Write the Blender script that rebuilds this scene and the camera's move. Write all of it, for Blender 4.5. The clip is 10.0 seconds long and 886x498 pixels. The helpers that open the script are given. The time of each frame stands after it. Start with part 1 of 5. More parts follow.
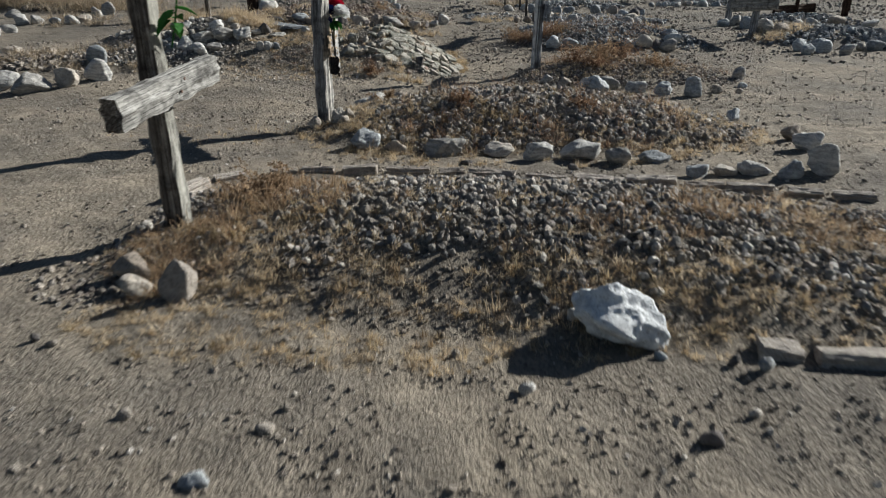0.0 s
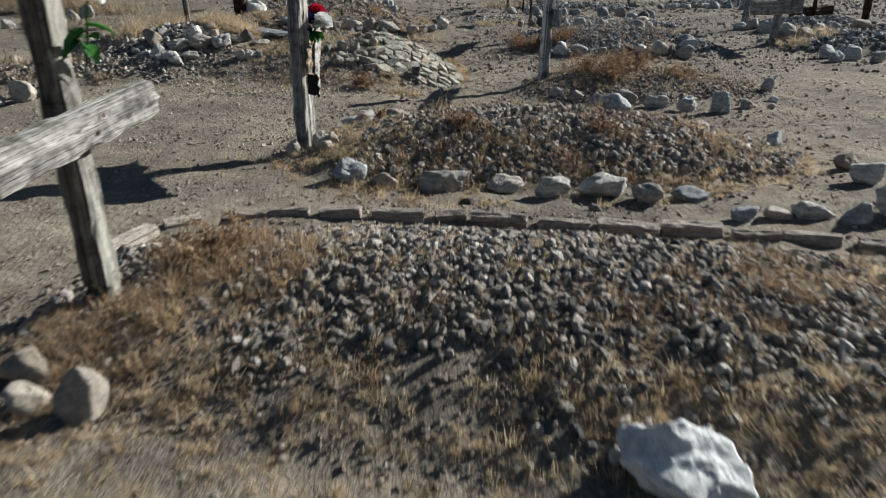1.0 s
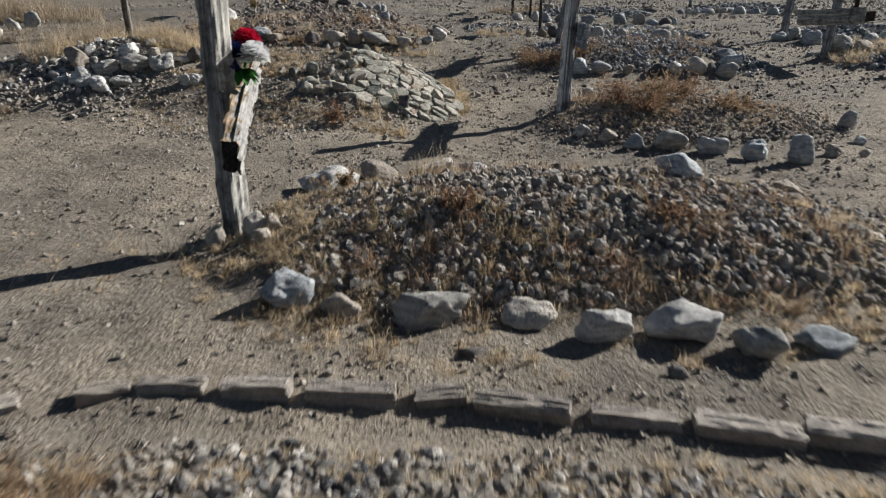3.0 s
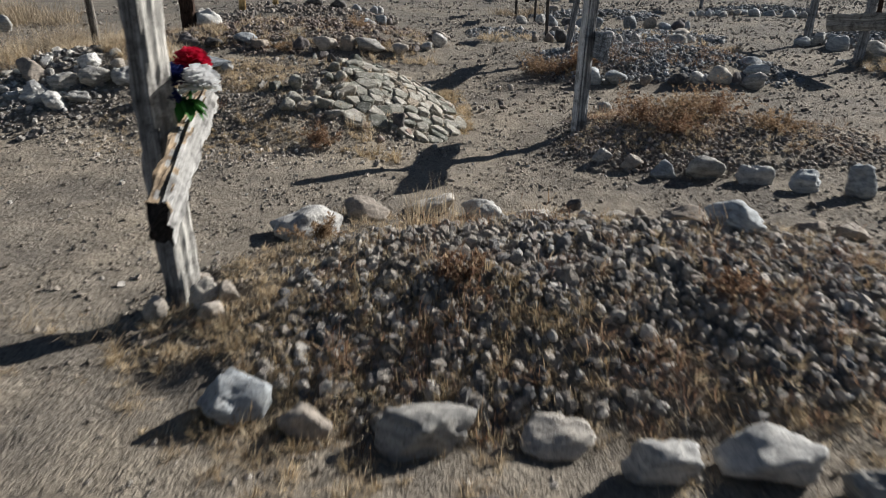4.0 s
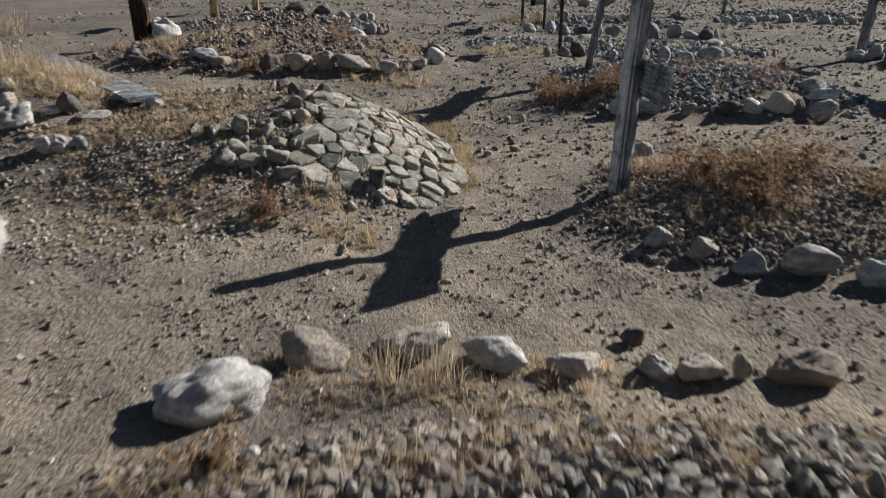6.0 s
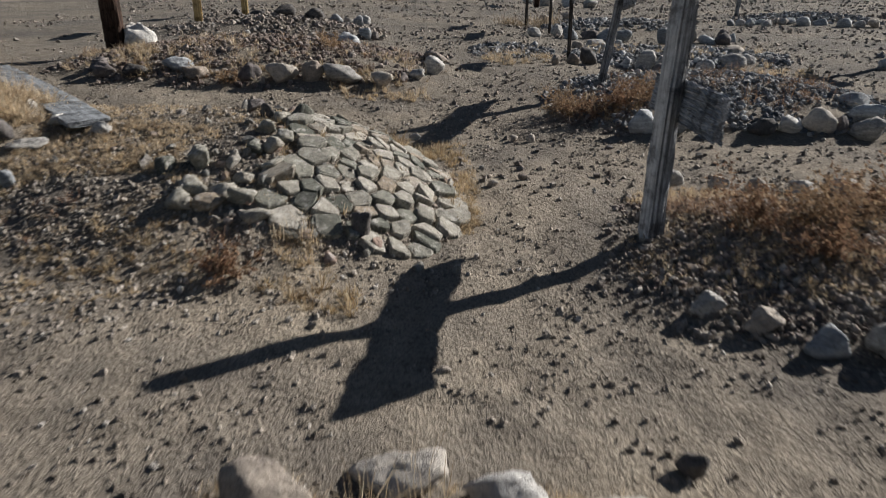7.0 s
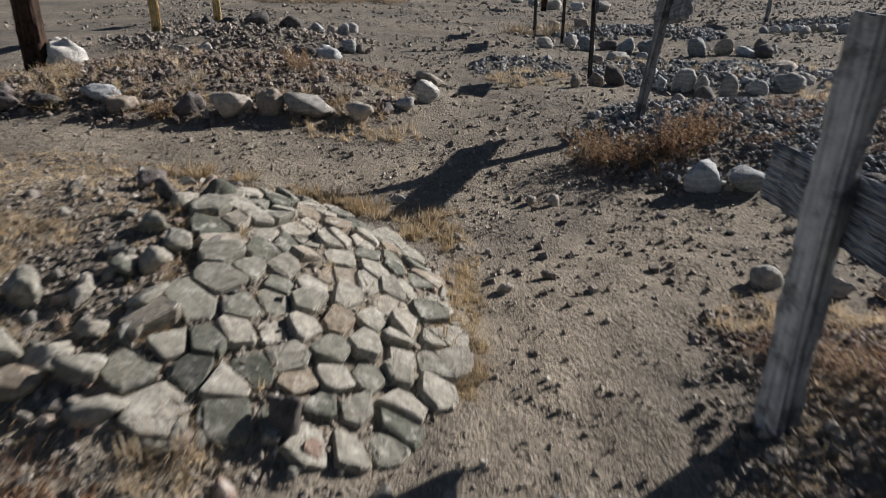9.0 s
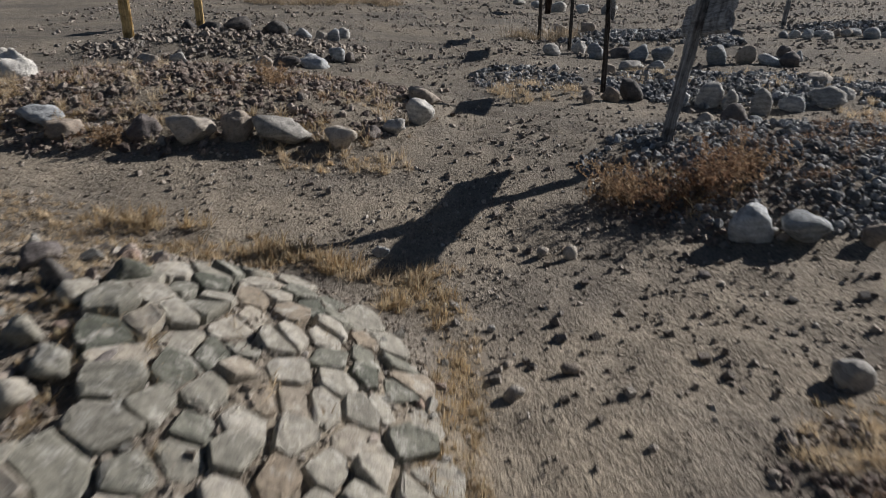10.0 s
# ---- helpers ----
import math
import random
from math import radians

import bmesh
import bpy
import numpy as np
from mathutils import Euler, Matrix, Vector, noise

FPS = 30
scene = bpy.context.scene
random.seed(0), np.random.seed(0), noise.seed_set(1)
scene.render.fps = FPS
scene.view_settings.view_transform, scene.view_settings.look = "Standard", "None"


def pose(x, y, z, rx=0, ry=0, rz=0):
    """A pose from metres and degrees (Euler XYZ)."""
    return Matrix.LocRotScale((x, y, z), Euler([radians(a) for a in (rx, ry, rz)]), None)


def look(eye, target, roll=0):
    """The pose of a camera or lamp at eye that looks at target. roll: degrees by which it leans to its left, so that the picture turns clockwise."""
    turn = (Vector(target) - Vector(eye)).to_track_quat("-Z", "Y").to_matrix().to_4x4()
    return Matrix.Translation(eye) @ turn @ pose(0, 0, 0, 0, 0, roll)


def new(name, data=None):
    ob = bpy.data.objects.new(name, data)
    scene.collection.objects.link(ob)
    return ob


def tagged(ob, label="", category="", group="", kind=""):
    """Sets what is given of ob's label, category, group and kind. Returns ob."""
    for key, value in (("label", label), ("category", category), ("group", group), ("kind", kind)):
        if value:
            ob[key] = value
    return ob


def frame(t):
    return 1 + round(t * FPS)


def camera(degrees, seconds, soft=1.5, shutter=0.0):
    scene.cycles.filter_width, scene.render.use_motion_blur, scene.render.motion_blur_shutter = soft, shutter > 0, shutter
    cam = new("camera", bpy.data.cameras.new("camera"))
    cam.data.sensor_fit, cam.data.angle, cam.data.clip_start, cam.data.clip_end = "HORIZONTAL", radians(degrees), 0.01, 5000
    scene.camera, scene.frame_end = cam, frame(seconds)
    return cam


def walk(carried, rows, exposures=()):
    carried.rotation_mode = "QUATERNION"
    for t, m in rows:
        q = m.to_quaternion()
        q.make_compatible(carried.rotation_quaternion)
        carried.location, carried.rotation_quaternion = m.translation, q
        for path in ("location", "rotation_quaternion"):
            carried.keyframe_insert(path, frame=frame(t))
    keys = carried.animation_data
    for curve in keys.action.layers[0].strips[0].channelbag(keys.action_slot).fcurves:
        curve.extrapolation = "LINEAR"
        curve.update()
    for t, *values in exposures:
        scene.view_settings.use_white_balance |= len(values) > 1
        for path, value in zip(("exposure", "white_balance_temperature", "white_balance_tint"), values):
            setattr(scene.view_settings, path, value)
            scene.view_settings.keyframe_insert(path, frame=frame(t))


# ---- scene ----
cam = camera(62.3, 10.0, 1.0, 0.8)
METRES, EYE, TILT, LEAN, TURN = 7.2, 1.16, -22.1, 0.0, 0.0
ROWS = [
    (0.0, 0.0, 0.0, 0.0, 0.0, 0.0, 0.0),
    (0.5, 0.0016, 0.0473, 0.0188, 0.01, -0.01, -0.0),
    (1.0, 0.0024, 0.0977, 0.0395, 0.03, -0.03, -0.01),
    (1.5, 0.0046, 0.1485, 0.0605, 0.04, -0.03, -0.01),
    (2.0, 0.0063, 0.2001, 0.0811, 0.04, -0.06, -0.03),
    (2.5, 0.0079, 0.2502, 0.1015, 0.05, -0.07, -0.04),
    (4.0, 0.0087, 0.3893, 0.1568, 0.07, -0.09, -0.07),
    (4.5, 0.0091, 0.4351, 0.175, 0.07, -0.09, -0.06),
    (5.0, 0.0105, 0.4796, 0.1927, 0.08, -0.1, -0.07),
    (5.5, 0.0123, 0.5252, 0.2116, 0.09, -0.11, -0.07),
    (7.0, 0.0146, 0.6569, 0.2636, 0.14, -0.11, -0.07),
    (7.5, 0.0165, 0.7014, 0.2813, 0.15, -0.1, -0.07),
    (8.0, 0.0174, 0.7468, 0.2992, 0.18, -0.11, -0.06),
    (8.5, 0.0186, 0.7918, 0.3166, 0.21, -0.13, -0.05),
    (9.0, 0.0203, 0.8364, 0.3344, 0.24, -0.14, -0.02),
    (9.5, 0.0228, 0.8818, 0.3529, 0.27, -0.15, -0.05),
    (10.0, 0.0243, 0.9282, 0.3709, 0.29, -0.15, -0.04),
]
walk(cam, [(t, pose(0, 0, EYE, TILT, LEAN, TURN) @ pose(METRES * x, METRES * y, METRES * z, 90 + pitch, roll, yaw)) for t, x, y, z, yaw, pitch, roll in ROWS], [(0.0, 0.62, 6350, 7), (1.5, 0.78, 6400, 8), (3.8, 0.72, 6420, 10), (4.6, 0.8, 6420, 10), (7.0, 0.56, 6550, 12), (8.3, 0.68, 6550, 12), (9.2, 0.56, 6550, 13), (10.0, 0.37, 6500, 13)])

# ---- light ----
SUN_EL, SUN_AZ = radians(27.0), radians(58.3)  # azimuth from +y towards +x
world = bpy.data.worlds.new("sky")
scene.world = world
world.use_nodes = True
wn = world.node_tree.nodes
sky = wn.new("ShaderNodeTexSky")
sky.sky_type, sky.sun_disc = "NISHITA", False
sky.sun_elevation, sky.sun_rotation = SUN_EL, SUN_AZ
sky.altitude, sky.dust_density = 1200, 0.6
wn["Background"].inputs["Strength"].default_value = 0.03
world.node_tree.links.new(sky.outputs[0], wn["Background"].inputs["Color"])
sun = new("sun", bpy.data.lights.new("sun", "SUN"))
sun.data.energy, sun.data.angle, sun.data.color = 5.0, radians(0.55), (1.0, 0.97, 0.915)
to_sun = Vector((math.sin(SUN_AZ) * math.cos(SUN_EL), math.cos(SUN_AZ) * math.cos(SUN_EL), math.sin(SUN_EL)))
sun.matrix_world = look(to_sun * 50, (0, 0, 0))


# ---- materials ----
def material(name):
    m = bpy.data.materials.new(name)
    m.use_nodes = True
    n, l = m.node_tree.nodes, m.node_tree.links
    return m, n, l, n["Principled BSDF"]


def ramp(n, stops):
    r = n.new("ShaderNodeValToRGB")
    while len(r.color_ramp.elements) < len(stops):
        r.color_ramp.elements.new(0.5)
    for e, (p, c) in zip(r.color_ramp.elements, stops):
        e.position, e.color = p, (*c, 1)
    return r


def noise_node(n, l, coord, scale, detail=6, rough=0.6, kind="ShaderNodeTexNoise"):
    t = n.new(kind)
    t.inputs["Scale"].default_value = scale
    if kind == "ShaderNodeTexNoise":
        t.inputs["Detail"].default_value, t.inputs["Roughness"].default_value = detail, rough
    l.new(coord, t.inputs["Vector"])
    return t


def mix(n, l, kind, fac, a, b):
    m = n.new("ShaderNodeMix")
    m.data_type, m.blend_type = "RGBA", kind
    for k, v in ((0, fac), (6, a), (7, b)):
        if isinstance(v, (int, float)):
            m.inputs[k].default_value = v
        elif isinstance(v, tuple):
            m.inputs[k].default_value = (*v, 1)
        else:
            l.new(v, m.inputs[k])
    return m.outputs[2]


def bump(n, l, bsdf, height, strength, distance):
    b = n.new("ShaderNodeBump")
    b.inputs["Strength"].default_value, b.inputs["Distance"].default_value = strength, distance
    l.new(height, b.inputs["Height"])
    l.new(b.outputs[0], bsdf.inputs["Normal"])


def dirt_material():
    m, n, l, b = material("dry_dirt")
    pos = n.new("ShaderNodeNewGeometry").outputs["Position"]
    big = noise_node(n, l, pos, 0.9, 4)
    mid = noise_node(n, l, pos, 9, 7, 0.65)
    fine = noise_node(n, l, pos, 90, 4, 0.7)
    grit = noise_node(n, l, pos, 130, kind="ShaderNodeTexVoronoi")
    c1 = ramp(n, [(0.3, (0.178, 0.157, 0.131)), (0.7, (0.296, 0.264, 0.22))])
    l.new(mid.outputs[0], c1.inputs[0])
    c2 = ramp(n, [(0.35, (0.72, 0.72, 0.735)), (0.65, (1.2, 1.16, 1.09))])
    l.new(big.outputs[0], c2.inputs[0])
    col = mix(n, l, "MULTIPLY", 1.0, c1.outputs[0], c2.outputs[0])
    # Farther dirt greyed and darkened: gravelly soil, with its pebbles' shade painted in.
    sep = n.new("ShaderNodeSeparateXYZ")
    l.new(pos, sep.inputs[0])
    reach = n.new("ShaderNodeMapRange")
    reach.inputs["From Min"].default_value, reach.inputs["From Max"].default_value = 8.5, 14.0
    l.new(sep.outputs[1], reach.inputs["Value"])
    stony_shade = ramp(n, [(0.25, (0.35, 0.35, 0.35)), (0.6, (1, 1, 1))])
    l.new(noise_node(n, l, pos, 1.7, 5, 0.65).outputs[0], stony_shade.inputs[0])
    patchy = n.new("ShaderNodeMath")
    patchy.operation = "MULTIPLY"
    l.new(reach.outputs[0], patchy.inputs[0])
    l.new(stony_shade.outputs[0], patchy.inputs[1])
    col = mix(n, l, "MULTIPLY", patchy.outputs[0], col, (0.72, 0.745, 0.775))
    c3 = ramp(n, [(0.36, (0.5, 0.48, 0.47)), (0.5, (0.97, 0.97, 0.97)), (0.66, (1.3, 1.28, 1.25))])
    l.new(fine.outputs[0], c3.inputs[0])
    col = mix(n, l, "MULTIPLY", 0.85, col, c3.outputs[0])
    c4 = ramp(n, [(0.0, (0.42, 0.41, 0.41)), (0.22, (1, 1, 1)), (0.8, (1, 1, 1)), (1.0, (1.35, 1.3, 1.25))])
    l.new(grit.outputs["Color"], c4.inputs[0])
    col = mix(n, l, "MULTIPLY", 0.75, col, c4.outputs[0])
    warp = n.new("ShaderNodeVectorMath")
    warp.operation = "MULTIPLY_ADD"
    l.new(fine.outputs["Color"], warp.inputs[0])
    warp.inputs[1].default_value = (0.02, 0.02, 0.02)
    l.new(pos, warp.inputs[2])
    spots = noise_node(n, l, warp.outputs[0], 24, kind="ShaderNodeTexVoronoi")
    c5 = ramp(n, [(0.1, (0.5, 0.48, 0.47)), (0.24, (1, 1, 1))])
    l.new(spots.outputs["Distance"], c5.inputs[0])
    col = mix(n, l, "MULTIPLY", 0.75, col, c5.outputs[0])
    l.new(col, b.inputs["Base Color"])
    b.inputs["Roughness"].default_value = 0.95
    b.inputs["Specular IOR Level"].default_value = 0.15
    add = n.new("ShaderNodeMath")
    add.operation = "MULTIPLY_ADD"
    l.new(grit.outputs["Distance"], add.inputs[0])
    add.inputs[1].default_value = -0.35
    l.new(fine.outputs[0], add.inputs[2])
    rugged = noise_node(n, l, pos, 40, 4, 0.6)
    lumps = noise_node(n, l, warp.outputs[0], 48, kind="ShaderNodeTexVoronoi")
    add2 = n.new("ShaderNodeMath")
    add2.operation = "MULTIPLY_ADD"
    l.new(rugged.outputs[0], add2.inputs[0])
    add2.inputs[1].default_value = 2.0
    l.new(add.outputs[0], add2.inputs[2])
    add3 = n.new("ShaderNodeMath")
    add3.operation = "MULTIPLY_ADD"
    trodden = noise_node(n, l, pos, 3.5, 5, 0.65)
    tread = ramp(n, [(0.38, (0.1, 0.1, 0.1)), (0.6, (1, 1, 1))])
    l.new(trodden.outputs[0], tread.inputs[0])
    weight = n.new("ShaderNodeMath")
    weight.operation = "MULTIPLY"
    l.new(tread.outputs[0], weight.inputs[0])
    weight.inputs[1].default_value = -0.45
    l.new(lumps.outputs["Distance"], add3.inputs[0])
    l.new(weight.outputs[0], add3.inputs[1])
    l.new(add2.outputs[0], add3.inputs[2])
    bump(n, l, b, add3.outputs[0], 0.7, 0.018)
    return m


def stone_material(name, stops, island, dust=0.35, vein=0.0, scale=22, dusty=0.0, crust_colour=(0.46, 0.42, 0.36)):
    """Stone whose main colour is drawn piece by piece from the stops, with mottling, pale crust and dust on its upper side."""
    m, n, l, b = material(name)
    geo = n.new("ShaderNodeNewGeometry")
    info = n.new("ShaderNodeObjectInfo")
    rnd = geo.outputs["Random Per Island"] if island else info.outputs["Random"]
    pos = geo.outputs["Position"]
    if not island:
        shift = n.new("ShaderNodeVectorMath")
        shift.operation = "MULTIPLY_ADD"
        l.new(rnd, shift.inputs[0])
        shift.inputs[1].default_value = (37, 53, 71)
        l.new(n.new("ShaderNodeTexCoord").outputs["Object"], shift.inputs[2])
        pos = shift.outputs[0]
    base = ramp(n, stops)
    l.new(rnd, base.inputs[0])
    mott = noise_node(n, l, pos, scale, 8, 0.68)
    mr = ramp(n, [(0.3, (0.5, 0.5, 0.52)), (0.5, (0.95, 0.95, 0.95)), (0.72, (1.4, 1.38, 1.34))])
    l.new(mott.outputs[0], mr.inputs[0])
    col = mix(n, l, "MULTIPLY", 0.9, base.outputs[0], mr.outputs[0])
    crust = noise_node(n, l, pos, scale * 0.45, 5, 0.75)
    cr = ramp(n, [(0.52, (0, 0, 0)), (0.68, (1, 1, 1))])
    l.new(crust.outputs[0], cr.inputs[0])
    sc = n.new("ShaderNodeMath")
    sc.operation = "MULTIPLY"
    sc.inputs[1].default_value = dust
    l.new(cr.outputs[0], sc.inputs[0])
    col = mix(n, l, "MIX", sc.outputs[0], col, crust_colour)
    if dusty:
        wide = noise_node(n, l, pos, 2.2, 4, 0.6)
        wr2 = ramp(n, [(0.42, (0, 0, 0)), (0.66, (dusty, dusty, dusty))])
        l.new(wide.outputs[0], wr2.inputs[0])
        col = mix(n, l, "MIX", wr2.outputs[0], col, (0.31, 0.272, 0.228))
    speck = noise_node(n, l, pos, scale * 5, 3, 0.6)
    sr = ramp(n, [(0.34, (0.5, 0.49, 0.48)), (0.46, (1, 1, 1))])
    l.new(speck.outputs[0], sr.inputs[0])
    col = mix(n, l, "MULTIPLY", 0.7, col, sr.outputs[0])
    if vein:
        w = n.new("ShaderNodeTexWave")
        w.inputs["Scale"].default_value, w.inputs["Distortion"].default_value = 9, 9
        w.inputs["Detail"].default_value = 4
        w.bands_direction = "Z"
        l.new(pos, w.inputs["Vector"])
        wr = ramp(n, [(0.35, (0.35, 0.37, 0.4)), (0.6, (1, 1, 1))])
        l.new(w.outputs[0], wr.inputs[0])
        col = mix(n, l, "MULTIPLY", vein, col, wr.outputs[0])
    l.new(col, b.inputs["Base Color"])
    b.inputs["Roughness"].default_value = 0.86
    b.inputs["Specular IOR Level"].default_value = 0.25
    fine = noise_node(n, l, pos, scale * 4, 6, 0.7)
    add = n.new("ShaderNodeMath")
    add.operation = "MULTIPLY_ADD"
    l.new(mott.outputs[0], add.inputs[0])
    add.inputs[1].default_value = 1.6
    l.new(fine.outputs[0], add.inputs[2])
    bump(n, l, b, add.outputs[0], 0.75, 0.01)
    return m


def wood_material(name, dark, mid, light, crack=0.9):
    m, n, l, b = material(name)
    pos = n.new("ShaderNodeTexCoord").outputs["Object"]
    mp = n.new("ShaderNodeMapping")
    mp.inputs["Scale"].default_value = (1, 1, 0.022)
    l.new(pos, mp.inputs["Vector"])
    grain = noise_node(n, l, mp.outputs[0], 75, 8, 0.7)
    lines = noise_node(n, l, mp.outputs[0], 190, 3, 0.6)
    blot = noise_node(n, l, pos, 9, 6, 0.7)
    c = ramp(n, [(0.32, dark), (0.5, mid), (0.68, light)])
    l.new(grain.outputs[0], c.inputs[0])
    br = ramp(n, [(0.38, (0.28, 0.27, 0.27)), (0.5, (0.95, 0.95, 0.95)), (0.66, (1.35, 1.34, 1.32))])
    l.new(blot.outputs[0], br.inputs[0])
    col = mix(n, l, "MULTIPLY", 0.85, c.outputs[0], br.outputs[0])
    lr = ramp(n, [(0.36, (0.3, 0.29, 0.29)), (0.46, (1, 1, 1))])
    l.new(lines.outputs[0], lr.inputs[0])
    col = mix(n, l, "MULTIPLY", crack, col, lr.outputs[0])
    l.new(col, b.inputs["Base Color"])
    b.inputs["Roughness"].default_value = 0.9
    b.inputs["Specular IOR Level"].default_value = 0.15
    bump(n, l, b, grain.outputs[0], 0.55, 0.01)
    return m


def plant_material(name, stops, through_light=0.25):
    m, n, l, b = material(name)
    geo = n.new("ShaderNodeNewGeometry")
    base = ramp(n, stops)
    l.new(geo.outputs["Random Per Island"], base.inputs[0])
    clump = noise_node(n, l, geo.outputs["Position"], 11, 4, 0.7)
    tone = ramp(n, [(0.34, (0.55, 0.5, 0.46)), (0.5, (0.95, 0.95, 0.95)), (0.68, (1.3, 1.24, 1.12))])
    l.new(clump.outputs[0], tone.inputs[0])
    toned = mix(n, l, "MULTIPLY", 1.0, base.outputs[0], tone.outputs[0])
    l.new(toned, b.inputs["Base Color"])
    b.inputs["Roughness"].default_value = 0.8
    b.inputs["Specular IOR Level"].default_value = 0.2
    tr = n.new("ShaderNodeBsdfTranslucent")
    l.new(toned, tr.inputs[0])
    ms = n.new("ShaderNodeMixShader")
    ms.inputs[0].default_value = through_light
    l.new(b.outputs[0], ms.inputs[1])
    l.new(tr.outputs[0], ms.inputs[2])
    l.new(ms.outputs[0], n["Material Output"].inputs[0])
    return m


def petal_material(name, colour):
    m, n, l, b = material(name)
    pos = n.new("ShaderNodeTexCoord").outputs["Object"]
    t = noise_node(n, l, pos, 60, 3)
    r = ramp(n, [(0.3, tuple(0.6 * c for c in colour)), (0.7, colour)])
    l.new(t.outputs[0], r.inputs[0])
    l.new(r.outputs[0], b.inputs["Base Color"])
    b.inputs["Roughness"].default_value = 0.75
    tr = n.new("ShaderNodeBsdfTranslucent")
    l.new(r.outputs[0], tr.inputs[0])
    ms = n.new("ShaderNodeMixShader")
    ms.inputs[0].default_value = 0.35
    l.new(b.outputs[0], ms.inputs[1])
    l.new(tr.outputs[0], ms.inputs[2])
    l.new(ms.outputs[0], n["Material Output"].inputs[0])
    return m


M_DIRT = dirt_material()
GREYS = [(0.0, (0.042, 0.046, 0.054)), (0.18, (0.115, 0.12, 0.13)), (0.36, (0.235, 0.232, 0.233)), (0.5, (0.335, 0.28, 0.243)), (0.64, (0.325, 0.312, 0.286)), (0.82, (0.49, 0.437, 0.385)), (1.0, (0.74, 0.71, 0.665))]
BROWNS = [(0.0, (0.08, 0.07, 0.066)), (0.35, (0.19, 0.16, 0.14)), (0.6, (0.25, 0.235, 0.22)), (0.8, (0.36, 0.3, 0.25)), (1.0, (0.52, 0.475, 0.42))]
CLODS = [(0.0, (0.24, 0.21, 0.178)), (0.5, (0.36, 0.315, 0.265)), (0.85, (0.44, 0.385, 0.325)), (1.0, (0.5, 0.46, 0.41))]
M_GREY_GRAVEL = stone_material("grey_gravel", GREYS, True, 0.25, 0, 60, 0.75)
M_BROWN_GRAVEL = stone_material("brown_gravel", BROWNS, True, 0.3, 0, 60, 0.6)
M_PALE_GRAVEL = stone_material("dusty_gravel", [(0.0, (0.23, 0.205, 0.178)), (0.4, (0.4, 0.352, 0.302)), (0.75, (0.52, 0.462, 0.4)), (1.0, (0.68, 0.64, 0.59))], True, 0.3, 0, 60, 0.6)
M_BLUE_GRAVEL = stone_material("blue_grey_gravel", [(0.0, (0.065, 0.074, 0.085)), (0.3, (0.16, 0.173, 0.19)), (0.6, (0.27, 0.285, 0.3)), (0.82, (0.37, 0.372, 0.365)), (1.0, (0.62, 0.635, 0.645))], True, 0.2, 0, 60, 0.25)
M_RED_GRAVEL = stone_material("reddish_gravel", [(0.0, (0.085, 0.066, 0.06)), (0.45, (0.19, 0.147, 0.128)), (0.8, (0.3, 0.24, 0.205)), (1.0, (0.5, 0.455, 0.41))], True, 0.22, 0, 60, 0.35)
M_GRIT = stone_material("brown_grit", [(0.0, (0.14, 0.12, 0.1)), (0.4, (0.27, 0.23, 0.19)), (0.8, (0.37, 0.32, 0.265)), (1.0, (0.5, 0.46, 0.4))], True, 0.2, 0, 60)
M_CLODS = stone_material("loose_clods", CLODS, True, 0.2, 0, 60)
M_CRUMBS = stone_material("dirt_crumbs", [(0.0, (0.14, 0.12, 0.1)), (0.45, (0.32, 0.277, 0.232)), (0.85, (0.45, 0.395, 0.335)), (1.0, (0.64, 0.6, 0.55))], True, 0.1, 0, 60)
M_STONE = [
    stone_material("pale_stone", [(0.0, (0.36, 0.345, 0.32)), (0.5, (0.47, 0.455, 0.43)), (1.0, (0.62, 0.605, 0.58))], False, 0.3, 0.3),
    stone_material("blue_grey_stone", [(0.0, (0.27, 0.29, 0.305)), (0.5, (0.4, 0.42, 0.435)), (1.0, (0.53, 0.55, 0.56))], False, 0.3, 0.3),
    stone_material("tan_stone", [(0.0, (0.27, 0.225, 0.185)), (0.5, (0.41, 0.365, 0.315)), (1.0, (0.5, 0.46, 0.41))], False, 0.3),
    stone_material("dark_stone", [(0.0, (0.065, 0.062, 0.062)), (0.5, (0.12, 0.11, 0.105)), (1.0, (0.17, 0.15, 0.145))], False, 0.3),
]
M_COBBLE = stone_material("cobble_stone", [(0.0, (0.122, 0.128, 0.106)), (0.25, (0.216, 0.215, 0.18)), (0.55, (0.33, 0.312, 0.266)), (0.85, (0.43, 0.4, 0.345)), (1.0, (0.33, 0.27, 0.205))], False, 0.85, 0, 44, 0, (0.63, 0.605, 0.55))
M_RUBBLE = stone_material("rubble_stone", [(0.0, (0.14, 0.145, 0.14)), (0.4, (0.27, 0.265, 0.24)), (0.75, (0.4, 0.365, 0.32)), (1.0, (0.3, 0.21, 0.17))], True, 0.5, 0, 18, 0.3, (0.6, 0.58, 0.55))
M_PALE_RUBBLE = stone_material("pale_rubble_stone", [(0.0, (0.3, 0.27, 0.23)), (0.3, (0.5, 0.47, 0.42)), (1.0, (0.68, 0.66, 0.62))], True, 0.3, 0, 18)
M_QUARTZ = stone_material("white_quartz", [(0.0, (0.68, 0.695, 0.71)), (1.0, (0.76, 0.775, 0.785))], False, 0.12, 0.05, 18, 0, (0.5, 0.46, 0.4))
M_KERB = stone_material("grey_kerb", [(0.0, (0.29, 0.255, 0.222)), (0.5, (0.37, 0.328, 0.288)), (1.0, (0.43, 0.385, 0.34))], False, 0.3, 0, 30)
